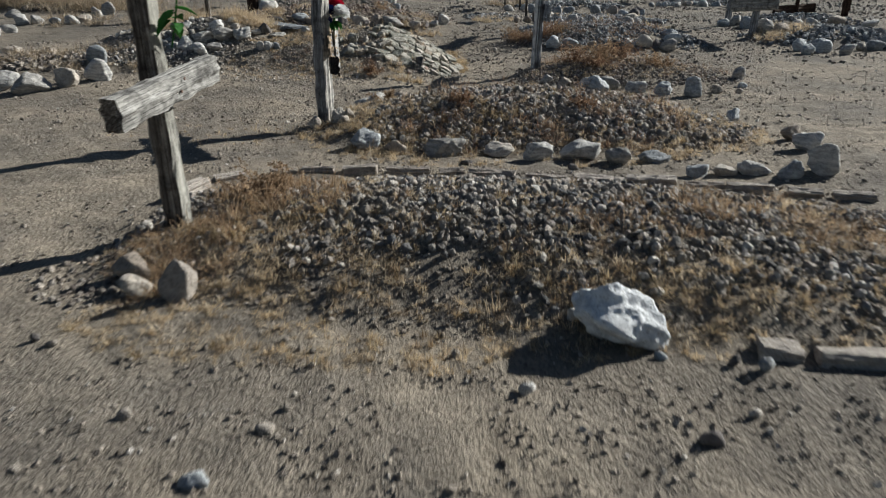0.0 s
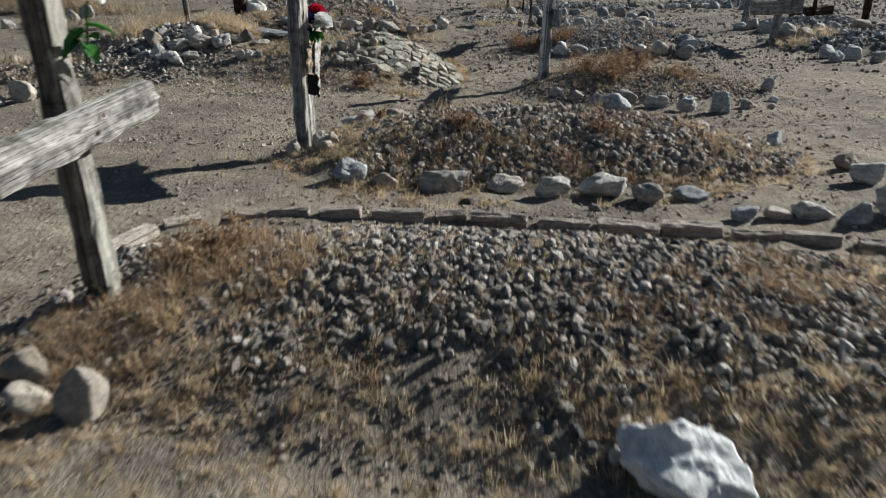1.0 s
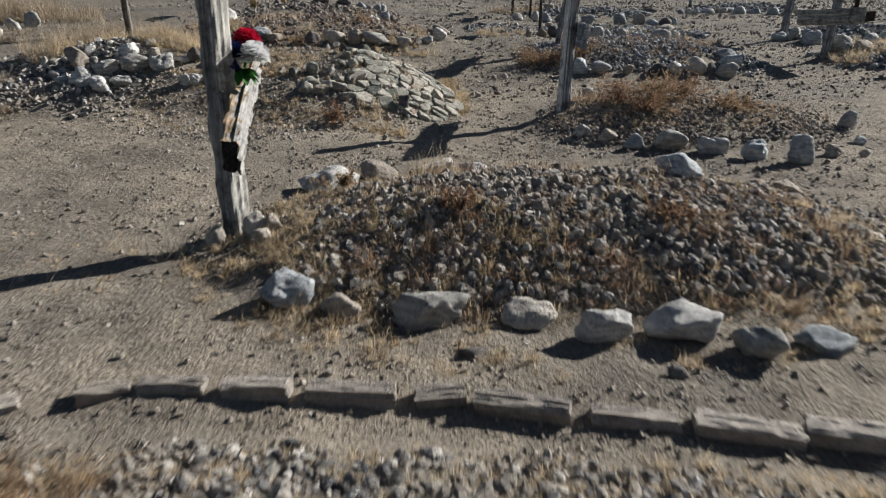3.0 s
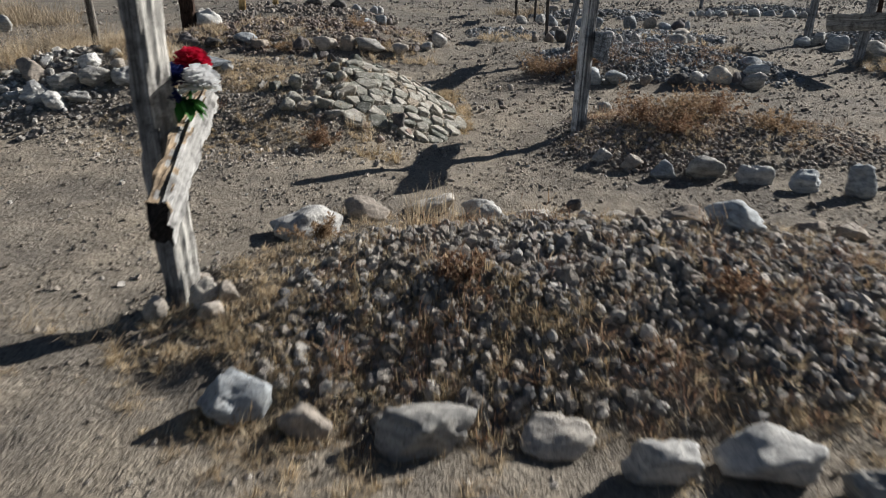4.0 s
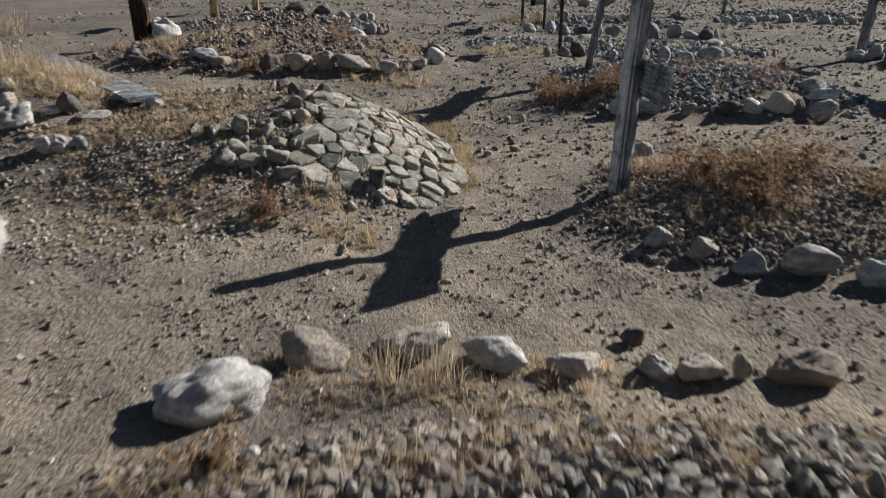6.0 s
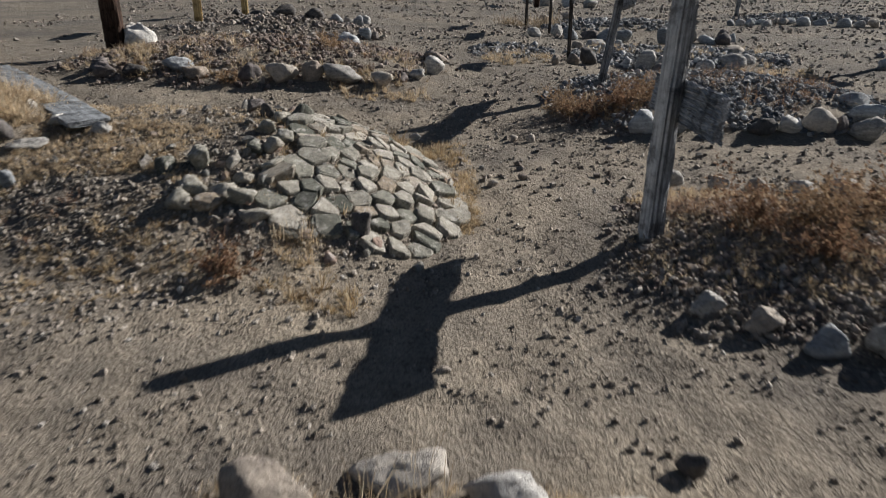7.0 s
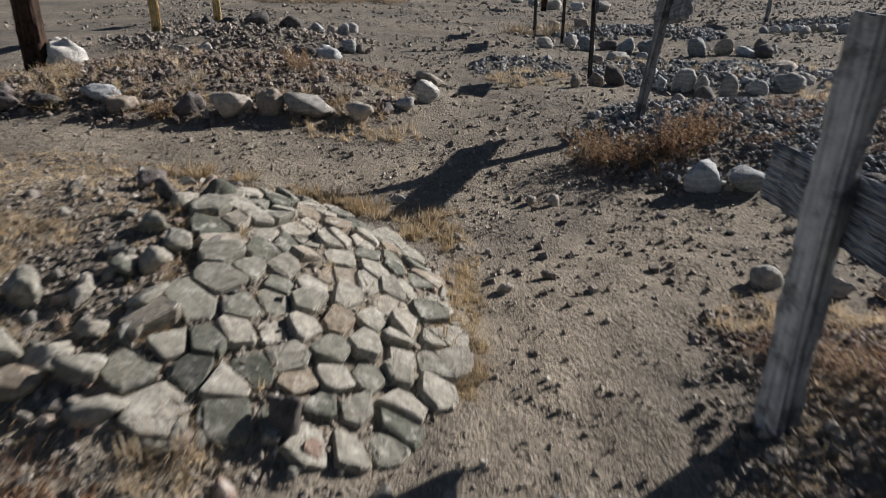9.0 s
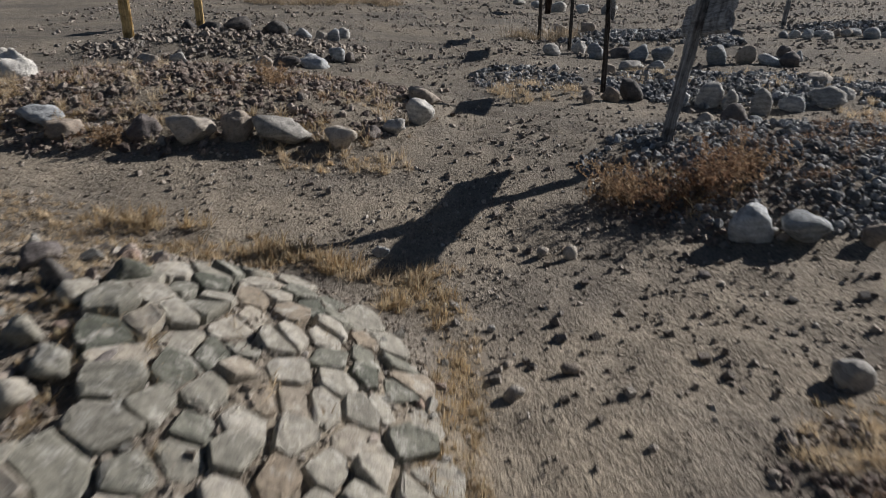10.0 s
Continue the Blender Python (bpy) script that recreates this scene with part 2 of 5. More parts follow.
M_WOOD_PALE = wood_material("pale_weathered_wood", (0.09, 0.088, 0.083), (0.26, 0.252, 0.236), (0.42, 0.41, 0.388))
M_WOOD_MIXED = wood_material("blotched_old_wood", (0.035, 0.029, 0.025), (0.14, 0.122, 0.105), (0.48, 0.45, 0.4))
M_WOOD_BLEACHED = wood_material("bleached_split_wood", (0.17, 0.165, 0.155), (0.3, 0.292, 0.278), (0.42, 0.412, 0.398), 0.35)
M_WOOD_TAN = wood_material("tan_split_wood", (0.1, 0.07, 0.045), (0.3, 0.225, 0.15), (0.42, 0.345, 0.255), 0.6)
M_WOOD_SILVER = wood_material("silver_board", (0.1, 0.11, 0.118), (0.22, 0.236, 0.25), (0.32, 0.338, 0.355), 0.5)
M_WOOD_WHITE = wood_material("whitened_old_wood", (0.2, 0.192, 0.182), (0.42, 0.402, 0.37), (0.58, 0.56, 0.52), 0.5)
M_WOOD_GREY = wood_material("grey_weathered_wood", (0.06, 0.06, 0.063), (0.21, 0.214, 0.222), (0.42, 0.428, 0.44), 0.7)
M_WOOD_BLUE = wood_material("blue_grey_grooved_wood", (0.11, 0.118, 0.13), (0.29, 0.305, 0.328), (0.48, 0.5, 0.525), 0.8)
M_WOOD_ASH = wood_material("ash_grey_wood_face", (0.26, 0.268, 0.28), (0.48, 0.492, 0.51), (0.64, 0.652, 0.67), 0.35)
M_WOOD_SUNLIT = wood_material("sunlit_blotched_wood_face", (0.07, 0.066, 0.058), (0.27, 0.262, 0.232), (0.44, 0.43, 0.39), 0.6)
M_WOOD_DUSK = wood_material("dark_grey_wood", (0.03, 0.027, 0.026), (0.075, 0.066, 0.06), (0.15, 0.138, 0.128))
M_WOOD_DARK = wood_material("dark_brown_wood", (0.02, 0.014, 0.011), (0.05, 0.03, 0.022), (0.1, 0.065, 0.045))
M_WOOD_YELLOW = wood_material("yellow_new_wood", (0.34, 0.23, 0.1), (0.5, 0.36, 0.17), (0.58, 0.44, 0.24), 0.4)
M_END = wood_material("dark_end_grain", (0.012, 0.011, 0.012), (0.03, 0.027, 0.027), (0.07, 0.06, 0.055))
M_STRAW = plant_material("dry_straw", [(0.0, (0.34, 0.26, 0.175)), (0.4, (0.51, 0.41, 0.285)), (0.75, (0.62, 0.515, 0.37)), (1.0, (0.72, 0.63, 0.49))], 0.45)
M_GOLD = plant_material("golden_straw", [(0.0, (0.3, 0.215, 0.13)), (0.5, (0.43, 0.33, 0.205)), (1.0, (0.54, 0.46, 0.32))], 0.4)
M_BRUSH = plant_material("dry_brown_brush", [(0.0, (0.17, 0.118, 0.08)), (0.4, (0.32, 0.22, 0.14)), (0.8, (0.46, 0.335, 0.215)), (1.0, (0.58, 0.47, 0.33))], 0.35)
M_RED_BRUSH = plant_material("reddish_dry_brush", [(0.0, (0.11, 0.068, 0.052)), (0.4, (0.235, 0.14, 0.095)), (0.75, (0.38, 0.25, 0.16)), (1.0, (0.56, 0.44, 0.3))], 0.35)
M_TAN_BUSH = plant_material("pale_dry_bush", [(0.0, (0.27, 0.215, 0.155)), (0.5, (0.38, 0.31, 0.225)), (1.0, (0.49, 0.415, 0.315))])
M_LEAF = plant_material("plastic_leaf", [(0.0, (0.025, 0.1, 0.02)), (1.0, (0.05, 0.2, 0.035))], 0.15)
M_RED, M_WHITE, M_NAVY = petal_material("red_petal", (0.58, 0.012, 0.05)), petal_material("white_petal", (0.92, 0.92, 0.92)), petal_material("navy_petal", (0.02, 0.03, 0.15))
M_METAL = material("rusty_nail")[0]
M_METAL.node_tree.nodes["Principled BSDF"].inputs["Base Color"].default_value = (0.12, 0.07, 0.05, 1)
M_METAL.node_tree.nodes["Principled BSDF"].inputs["Roughness"].default_value = 0.8


# ---- shapes ----
def value_noise(x, y, seed):
    """Smooth value noise on a unit lattice, 0 to 1."""
    table = np.random.default_rng(seed).random((256, 256))
    xi, yi = np.floor(x).astype(int), np.floor(y).astype(int)
    fx, fy = x - xi, y - yi
    fx, fy = fx * fx * (3 - 2 * fx), fy * fy * (3 - 2 * fy)
    g = lambda a, b: table[a % 256, b % 256]
    return (g(xi, yi) * (1 - fx) + g(xi + 1, yi) * fx) * (1 - fy) + (g(xi, yi + 1) * (1 - fx) + g(xi + 1, yi + 1) * fx) * fy


# Grave mounds: centre x, y, half length, half width, height
MOUNDS = {
    "front": (0.45, 3.05, 2.10, 0.93, 0.225),
    "second": (0.62, 5.45, 1.75, 0.86, 0.29),
    "brush": (1.88, 7.97, 1.28, 0.85, 0.17),
    "cobbled": (-0.75, 8.85, 1.00, 0.95, 0.365),
    "white": (-3.00, 8.35, 1.25, 0.82, 0.19),
    "left_rise": (-3.10, 9.30, 1.50, 1.15, 0.26),
    "large": (-1.60, 12.10, 2.00, 1.20, 0.20),
    "large_back": (-2.10, 14.75, 1.60, 0.95, 0.17),
    "leaning": (2.32, 10.97, 1.50, 1.05, 0.22),
    "thin_post": (2.65, 13.45, 1.40, 0.85, 0.11),
    "far": (2.75, 16.90, 1.40, 0.85, 0.15),
    "right": (5.60, 11.00, 1.35, 0.80, 0.17),
    "right_back": (6.10, 13.20, 1.40, 0.80, 0.16),
    "right_far": (6.40, 18.40, 1.40, 0.85, 0.12),
    "left": (-4.35, 7.60, 1.10, 0.65, 0.15),
    "left_far": (-7.30, 13.60, 1.20, 0.70, 0.12),
}


def mound_r(key, x, y):
    cx, cy, rx, ry, top = MOUNDS[key]
    bend = 2.6
    if key == "front":
        cy = cy - 0.13 * (x - 0.3)
        ry = np.where(y > cy, 0.86, ry)
    if key == "second":
        ry = np.where(y > cy, 0.68, ry)
    if key == "cobbled":
        rx, ry, bend = np.where(x < cx, 2.4, rx), np.where(y < cy, 1.33, ry), 2.0
    return (np.abs((x - cx) / rx) ** bend + np.abs((y - cy) / ry) ** bend) ** (1 / bend)


def ease(a, b, v):
    u = np.clip((v - a) / (b - a), 0, 1)
    return u * u * (3 - 2 * u)


def ground_base(x, y):
    """The height of the ground and its mounds, without the small relief: a shallow hollow that rises beyond and to one side."""
    z = -0.05 - 0.035 * ease(4.5, 6.5, y) + 0.15 * ease(9.5, 11.9, y) * (1 - 0.5 * ease(0.8, 2.4, x))
    z = z + 0.12 * ease(-0.4, 2.0, -x) * ease(5.5, 8.5, y) + 0.01 * np.sin(x * 0.9 + 0.4) * np.sin(y * 0.55 + 1.0)
    for key in MOUNDS:
        r = np.clip(mound_r(key, x, y), 0, 1)
        z = z + MOUNDS[key][4] * (1 - r ** 2) ** 1.25
    return z


def ground_height(x, y):
    x, y = np.asarray(x, float), np.asarray(y, float)
    z = ground_base(x, y)
    near = np.exp(-((np.maximum(np.abs(x) - 8, 0) / 6) ** 2))
    z = z + near * (0.03 * (value_noise(x * 1.9, y * 1.9, 1) - 0.5) + 0.022 * (value_noise(x * 6, y * 6, 2) - 0.5) + 0.015 * (value_noise(x * 15, y * 15, 3) - 0.5))
    return z


def mesh_from(name, verts, faces, mat, smooth=False):
    """A mesh from arrays of vertices and of faces that all have the same number of corners."""
    me = bpy.data.meshes.new(name)
    verts, faces = np.asarray(verts, np.float32), np.asarray(faces, np.int32)
    k = faces.shape[1]
    me.vertices.add(len(verts))
    me.vertices.foreach_set("co", verts.ravel())
    me.loops.add(faces.size)
    me.loops.foreach_set("vertex_index", faces.ravel())
    me.polygons.add(len(faces))
    me.polygons.foreach_set("loop_start", np.arange(0, faces.size, k, dtype=np.int32))
    me.polygons.foreach_set("use_smooth", np.full(len(faces), smooth))
    me.materials.append(mat)
    me.update(calc_edges=True)
    me.validate()
    return me


def icosphere(level):
    bm = bmesh.new()
    bmesh.ops.create_icosphere(bm, subdivisions=level, radius=1)
    v = np.array([p.co[:] for p in bm.verts])
    f = np.array([[p.index for p in q.verts] for q in bm.faces])
    bm.free()
    return v / np.linalg.norm(v, axis=1)[:, None], f


ICO = {k: icosphere(k) for k in (1, 2, 3, 4, 5)}
corners = np.array([(x, y, z) for x in (-1, 1) for y in (-1, 1) for z in (-1, 1)], float) / math.sqrt(3)
tips = np.array([(1, 0, 0), (-1, 0, 0), (0, 1, 0), (0, -1, 0), (0, 0, 1), (0, 0, -1)], float)
ICO[-1] = (tips, np.array([(0, 2, 4), (2, 1, 4), (1, 3, 4), (3, 0, 4), (2, 0, 5), (1, 2, 5), (3, 1, 5), (0, 3, 5)]))
ICO[0] = (corners, np.array([(0, 1, 3), (0, 3, 2), (4, 6, 7), (4, 7, 5), (0, 4, 5), (0, 5, 1), (2, 3, 7), (2, 7, 6), (0, 2, 6), (0, 6, 4), (1, 5, 7), (1, 7, 3)]))


def rock_shape(rng, level, sharp=14, planes=13, rough=0.05, core=0.7, jag=0.0):
    """A stone broken along random planes, about one unit across."""
    v, f = ICO[level]
    nrm = rng.normal(size=(planes, 3))
    nrm /= np.linalg.norm(nrm, axis=1)[:, None]
    dist = rng.uniform(0.62, 1.0, planes)
    d = np.maximum(v @ nrm.T / dist, 0.0)
    r = (np.sum(d ** sharp, axis=1) + core ** sharp) ** (-1 / sharp)
    if rough:
        ph, fr = rng.uniform(0, 6.3, (7, 1)), rng.normal(size=(7, 3)) * 3.2
        r = r * (1 + rough * np.mean(np.sin(fr @ v.T + ph), axis=0) * 2.2)
        ph, fr = rng.uniform(0, 6.3, (9, 1)), rng.normal(size=(9, 3)) * 8
        r = r * (1 + rough * 0.6 * np.mean(np.sin(fr @ v.T + ph), axis=0) * 2)
    if jag:
        for n, freq, amp in ((5, 3.0, 1.0), (7, 7.0, 0.55), (9, 15.0, 0.25)):
            ph, fr = rng.uniform(0, 6.3, (n, 1)), rng.normal(size=(n, 3)) * freq
            r = r * (1 - jag * amp * 2.2 * (np.mean(np.abs(np.sin(fr @ v.T + ph)), axis=0) - 0.64))
    p = v * r[:, None]
    lo, hi = p.min(0), p.max(0)
    return (p - (lo + hi) / 2) / (hi - lo), f


def turns(rng, n):
    q = rng.normal(size=(n, 4))
    q /= np.linalg.norm(q, axis=1)[:, None]
    w, x, y, z = q.T
    return np.stack([np.stack([1 - 2 * (y * y + z * z), 2 * (x * y - z * w), 2 * (x * z + y * w)], -1), np.stack([2 * (x * y + z * w), 1 - 2 * (x * x + z * z), 2 * (y * z - x * w)], -1), np.stack([2 * (x * z - y * w), 2 * (y * z + x * w), 1 - 2 * (x * x + y * y)], -1)], 1)


def heap(name, rng, xs, ys, sizes, level, mat, sink=0.25, lift=0.0):
    """Many loose stones on the ground, joined."""
    n = len(xs)
    if level > 0:
        shapes = [rock_shape(rng, level, 22, 11, 0.0, 0.6)[0] for _ in range(14)]
    else:
        shapes = [ICO[level][0] * rng.uniform(0.4, 0.66, (len(ICO[level][0]), 1)) for _ in range(14)]
    f = ICO[level][1]
    kinds = rng.integers(0, 14, n)
    v = np.stack(shapes)[kinds] * (rng.uniform(0.5, 1.05, (n, 1, 3)) * sizes[:, None, None])
    v = np.einsum("nij,nkj->nki", turns(rng, n), v)
    z = ground_height(xs, ys) + sizes * (0.5 - sink) * 0.6 + lift
    v = v + np.stack([xs, ys, z], -1)[:, None, :]
    faces = f[None] + (np.arange(n) * v.shape[1])[:, None, None]
    return new(name, mesh_from(name, v.reshape(-1, 3), faces.reshape(-1, 3), mat))


def inside_mound(rng, key, n, edge=0.97, power=0.5):
    cx, cy, rx, ry, top = MOUNDS[key]
    xs, ys = rng.uniform(-1.05, 1.05, n * 3) * rx + cx, rng.uniform(-1.15, 1.15, n * 3) * ry + cy
    r = mound_r(key, xs, ys)
    keep = r < edge * (0.8 + 0.2 * value_noise(xs * 3, ys * 3, 9))
    return xs[keep][:n], ys[keep][:n]


def part(name, bm, mat, parent, label=""):
    """Links a bmesh (or a finished mesh) as one mesh object under a thing or a part."""
    if isinstance(bm, bmesh.types.BMesh):
        me = bpy.data.meshes.new(name)
        bm.to_mesh(me)
        bm.free()
        me.materials.append(mat)
    else:
        me = bm
    ob = new(name, me)
    ob.parent = parent
    return tagged(ob, label)


def timber(length, width, thick, rng, rough=0.004, caps=0, along=28, taper=0.0):
    """A weathered squared timber along z from 0 to length, with worn edges and grooves along the grain."""
    nx, ny = 7, 6
    bm = bmesh.new()
    ring = [(i / nx - 0.5, -0.5) for i in range(nx)] + [(0.5, j / ny - 0.5) for j in range(ny)] + [(0.5 - i / nx, 0.5) for i in range(nx)] + [(-0.5, 0.5 - j / ny) for j in range(ny)]
    groove = rng.normal(size=len(ring)) * rough
    ph = rng.uniform(0, 6.3, (4, len(ring)))
    bow = rng.normal(size=2) * length * 0.006
    rows = []
    for k in range(along + 1):
        u = k / along
        s = 1 - taper * u
        row = []
        for q, (a, c) in enumerate(ring):
            corner = (abs(a) * 2) ** 10 * (abs(c) * 2) ** 10
            g = groove[q] + rough * 0.8 * (math.sin(u * length * 31 + ph[0, q]) * 0.5 + math.sin(u * length * 67 + ph[1, q]) * 0.5)
            wear = 1 - corner * (0.10 + 0.08 * math.sin(u * length * 23 + ph[2, 0]))
            hyp = math.hypot(a * width, c * thick)
            out = (hyp * wear + g) / hyp
            end = rough * 1.6 * math.sin(ph[3, q] * 3) if k in (0, along) else 0
            row.append(bm.verts.new((a * width * s * out + bow[0] * math.sin(u * 3.1), c * thick * s * out + bow[1] * math.sin(u * 3.1), u * length + end)))
        rows.append(row)
    m = len(ring)
    for r0, r1 in zip(rows, rows[1:]):
        for q in range(m):
            bm.faces.new((r0[q], r0[(q + 1) % m], r1[(q + 1) % m], r1[q]))
    for cap in (rows[0][::-1], rows[-1]):
        bm.faces.new(cap).material_index = caps
    return bm


def carve(me, seed):
    """Deep wavy grooves along a weathered board, cut by wind and sun."""
    rng = np.random.default_rng(seed)
    bm = bmesh.new()
    bm.from_mesh(me)
    bmesh.ops.subdivide_edges(bm, edges=[e for e in bm.edges if abs(e.verts[0].co.z - e.verts[1].co.z) < 0.02], cuts=3, use_grid_fill=True)
    ph = rng.uniform(0, 6.3, 6)
    for v in bm.verts:
        wave = 0.012 * math.sin(v.co.z * 11 + ph[0]) + 0.008 * math.sin(v.co.z * 23 + ph[1])
        across = v.co.y + wave
        g = math.sin(across * 330 + 1.5 * math.sin(v.co.z * 17 + ph[2])) + 0.6 * math.sin(across * 610 + ph[3] + 2 * math.sin(v.co.z * 29 + ph[4]))
        v.co.x += 0.0035 * g * (1 if v.co.x > 0 else -1)
    bm.to_mesh(me)
    bm.free()


def bolt(r=0.008):
    bm = bmesh.new()
    bmesh.ops.create_uvsphere(bm, u_segments=10, v_segments=6, radius=r)
    bmesh.ops.scale(bm, vec=(0.5, 1, 1), verts=bm.verts)
    return bm


def wooden_cross(base, height, post, arm, arm_z, yaw, lean, post_mat, arm_mat, label, seed, arm_tilt=0.0, arm_shift=0.0, side=1, roll=0.0, end_mat=None, post_turn=0.0):
    """A grave cross: a squared post, and an arm of (length, height, thickness) fixed to one side of it. The arm runs along local y."""
    rng = np.random.default_rng(seed)
    z = float(ground_height(base[0], base[1]))
    thing = tagged(new("wooden_cross"), label, "grave cross", "wooden grave crosses")
    thing.matrix_basis = pose(base[0], base[1], z - 0.02, lean[0], lean[1], yaw)
    p = part("post", timber(height + 0.1, post[0], post[1], rng, 0.003, along=34, taper=0.06), post_mat, thing)
    p.matrix_basis = pose(0, 0, -0.08, 0, 0, post_turn)
    if arm:
        a = part("arm", timber(arm[0], arm[2], arm[1], rng, 0.0045, caps=1, along=30), arm_mat, thing)
        a.data.materials.append(end_mat or arm_mat)
        a.matrix_basis = pose(side * (post[0] / 2 + arm[2] / 2 - 0.004), arm_shift, arm_z + 0.02, 0, 0, 0) @ pose(0, 0, 0, -90 + arm_tilt, 0, 0) @ pose(0, 0, -arm[0] / 2, 0, 0, roll)
        for dy in (-0.02, 0.025):
            b = part("bolt", bolt(), M_METAL, a, "rusty bolt head")
            b.matrix_basis = a.matrix_basis.inverted() @ pose(side * (post[0] / 2 + arm[2] - 0.002), dy, arm_z + 0.02 + dy)
    return thing


def blades(rng, bx, by, bz, n_each, height, spread, width=0.0022, droop=0.35, loft=0.0):
    """Dry blades in tufts, as arrays of triangles: each tuft has n_each blades that start near its foot."""
    n = len(bx) * n_each
    x0, y0, z0 = (np.repeat(a, n_each) for a in (bx, by, bz))
    hh = np.repeat(np.broadcast_to(height, len(bx)), n_each) * rng.uniform(0.45, 1.1, n)
    ang = rng.uniform(0, 2 * np.pi, n)
    lean = np.abs(rng.normal(size=n)) * spread
    r0 = rng.uniform(0, 0.25 + loft, n) * hh
    foot = np.stack([x0 + r0 * np.cos(ang + 1), y0 + r0 * np.sin(ang + 1), z0 - 0.004 + loft * hh * rng.random(n) ** 1.5], -1)
    way = np.stack([np.cos(ang) * lean, np.sin(ang) * lean, np.ones(n)], -1)
    way /= np.linalg.norm(way, axis=1)[:, None]
    midp = foot + way * (hh * 0.55)[:, None] + rng.normal(size=(n, 3)) * (hh * 0.04)[:, None]
    tip = foot + way * hh[:, None] + np.stack([np.cos(ang), np.sin(ang), -0.6 * np.ones(n)], -1) * (hh * droop * lean)[:, None]
    a2 = rng.uniform(0, 2 * np.pi, n)
    sidev = np.stack([np.cos(a2), np.sin(a2), np.zeros(n)], -1) * (width * rng.uniform(0.6, 1.4, n))[:, None]
    v = np.stack([foot - sidev, foot + sidev, midp - sidev * 0.8, midp + sidev * 0.8, tip], 1)
    f = np.array([[0, 1, 3], [0, 3, 2], [2, 3, 4]])[None] + (np.arange(n) * 5)[:, None, None]
    return v.reshape(-1, 3), f.reshape(-1, 3)


def weeds(name, label, patches, mat, seed, category="dry grass", loft=0.0):
    """Patches of (x, y, rx, ry, tufts, blades each, height, spread, width), joined: nobody could count them."""
    rng = np.random.default_rng(seed)
    vs, fs, at = [], [], 0
    for cx, cy, rx, ry, count, each, height, spread, width in patches:
        ang, rad = rng.uniform(0, 2 * np.pi, count), np.sqrt(rng.uniform(0, 1, count))
        bx, by = cx + rx * rad * np.cos(ang), cy + ry * rad * np.sin(ang)
        keep = value_noise(bx * 3.1, by * 3.1, 5) + 0.35 * (1 - rad) > 0.34
        bx, by = bx[keep], by[keep]
        if not len(bx):
            continue
        v, f = blades(rng, bx, by, ground_height(bx, by), each, height * rng.uniform(0.3, 1.3, len(bx)), spread, width, 0.35, loft)
        vs.append(v)
        fs.append(f + at)
        at += len(v)
    ob = new(name, mesh_from(name, np.concatenate(vs), np.concatenate(fs), mat))
    return tagged(ob, label, category, kind="stuff")


# ---- ground ----
def graded(lo, hi, step, far, growth=1.22):
    inner = list(np.arange(lo, hi, step))
    out, s, a = [], step, lo
    while a > far[0]:
        s *= growth
        a -= s
        out.append(a)
    up, s, a = [], step, inner[-1]
    while a < far[1]:
        s *= growth
        a += s
        up.append(a)
    return np.array(out[::-1] + inner + up)


gx, gy = graded(-3.2, 3.2, 0.036, (-400, 400), 1.12), graded(0.8, 12.0, 0.036, (-200, 900), 1.08)
GX, GY = np.meshgrid(gx, gy)
GZ = ground_height(GX, GY)
nx, ny = len(gx), len(gy)
q = (np.arange(ny - 1)[:, None] * nx + np.arange(nx - 1)[None]).ravel()
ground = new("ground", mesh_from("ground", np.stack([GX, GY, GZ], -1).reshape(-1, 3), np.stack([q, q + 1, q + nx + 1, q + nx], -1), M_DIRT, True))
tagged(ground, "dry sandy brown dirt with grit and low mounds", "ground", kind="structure")

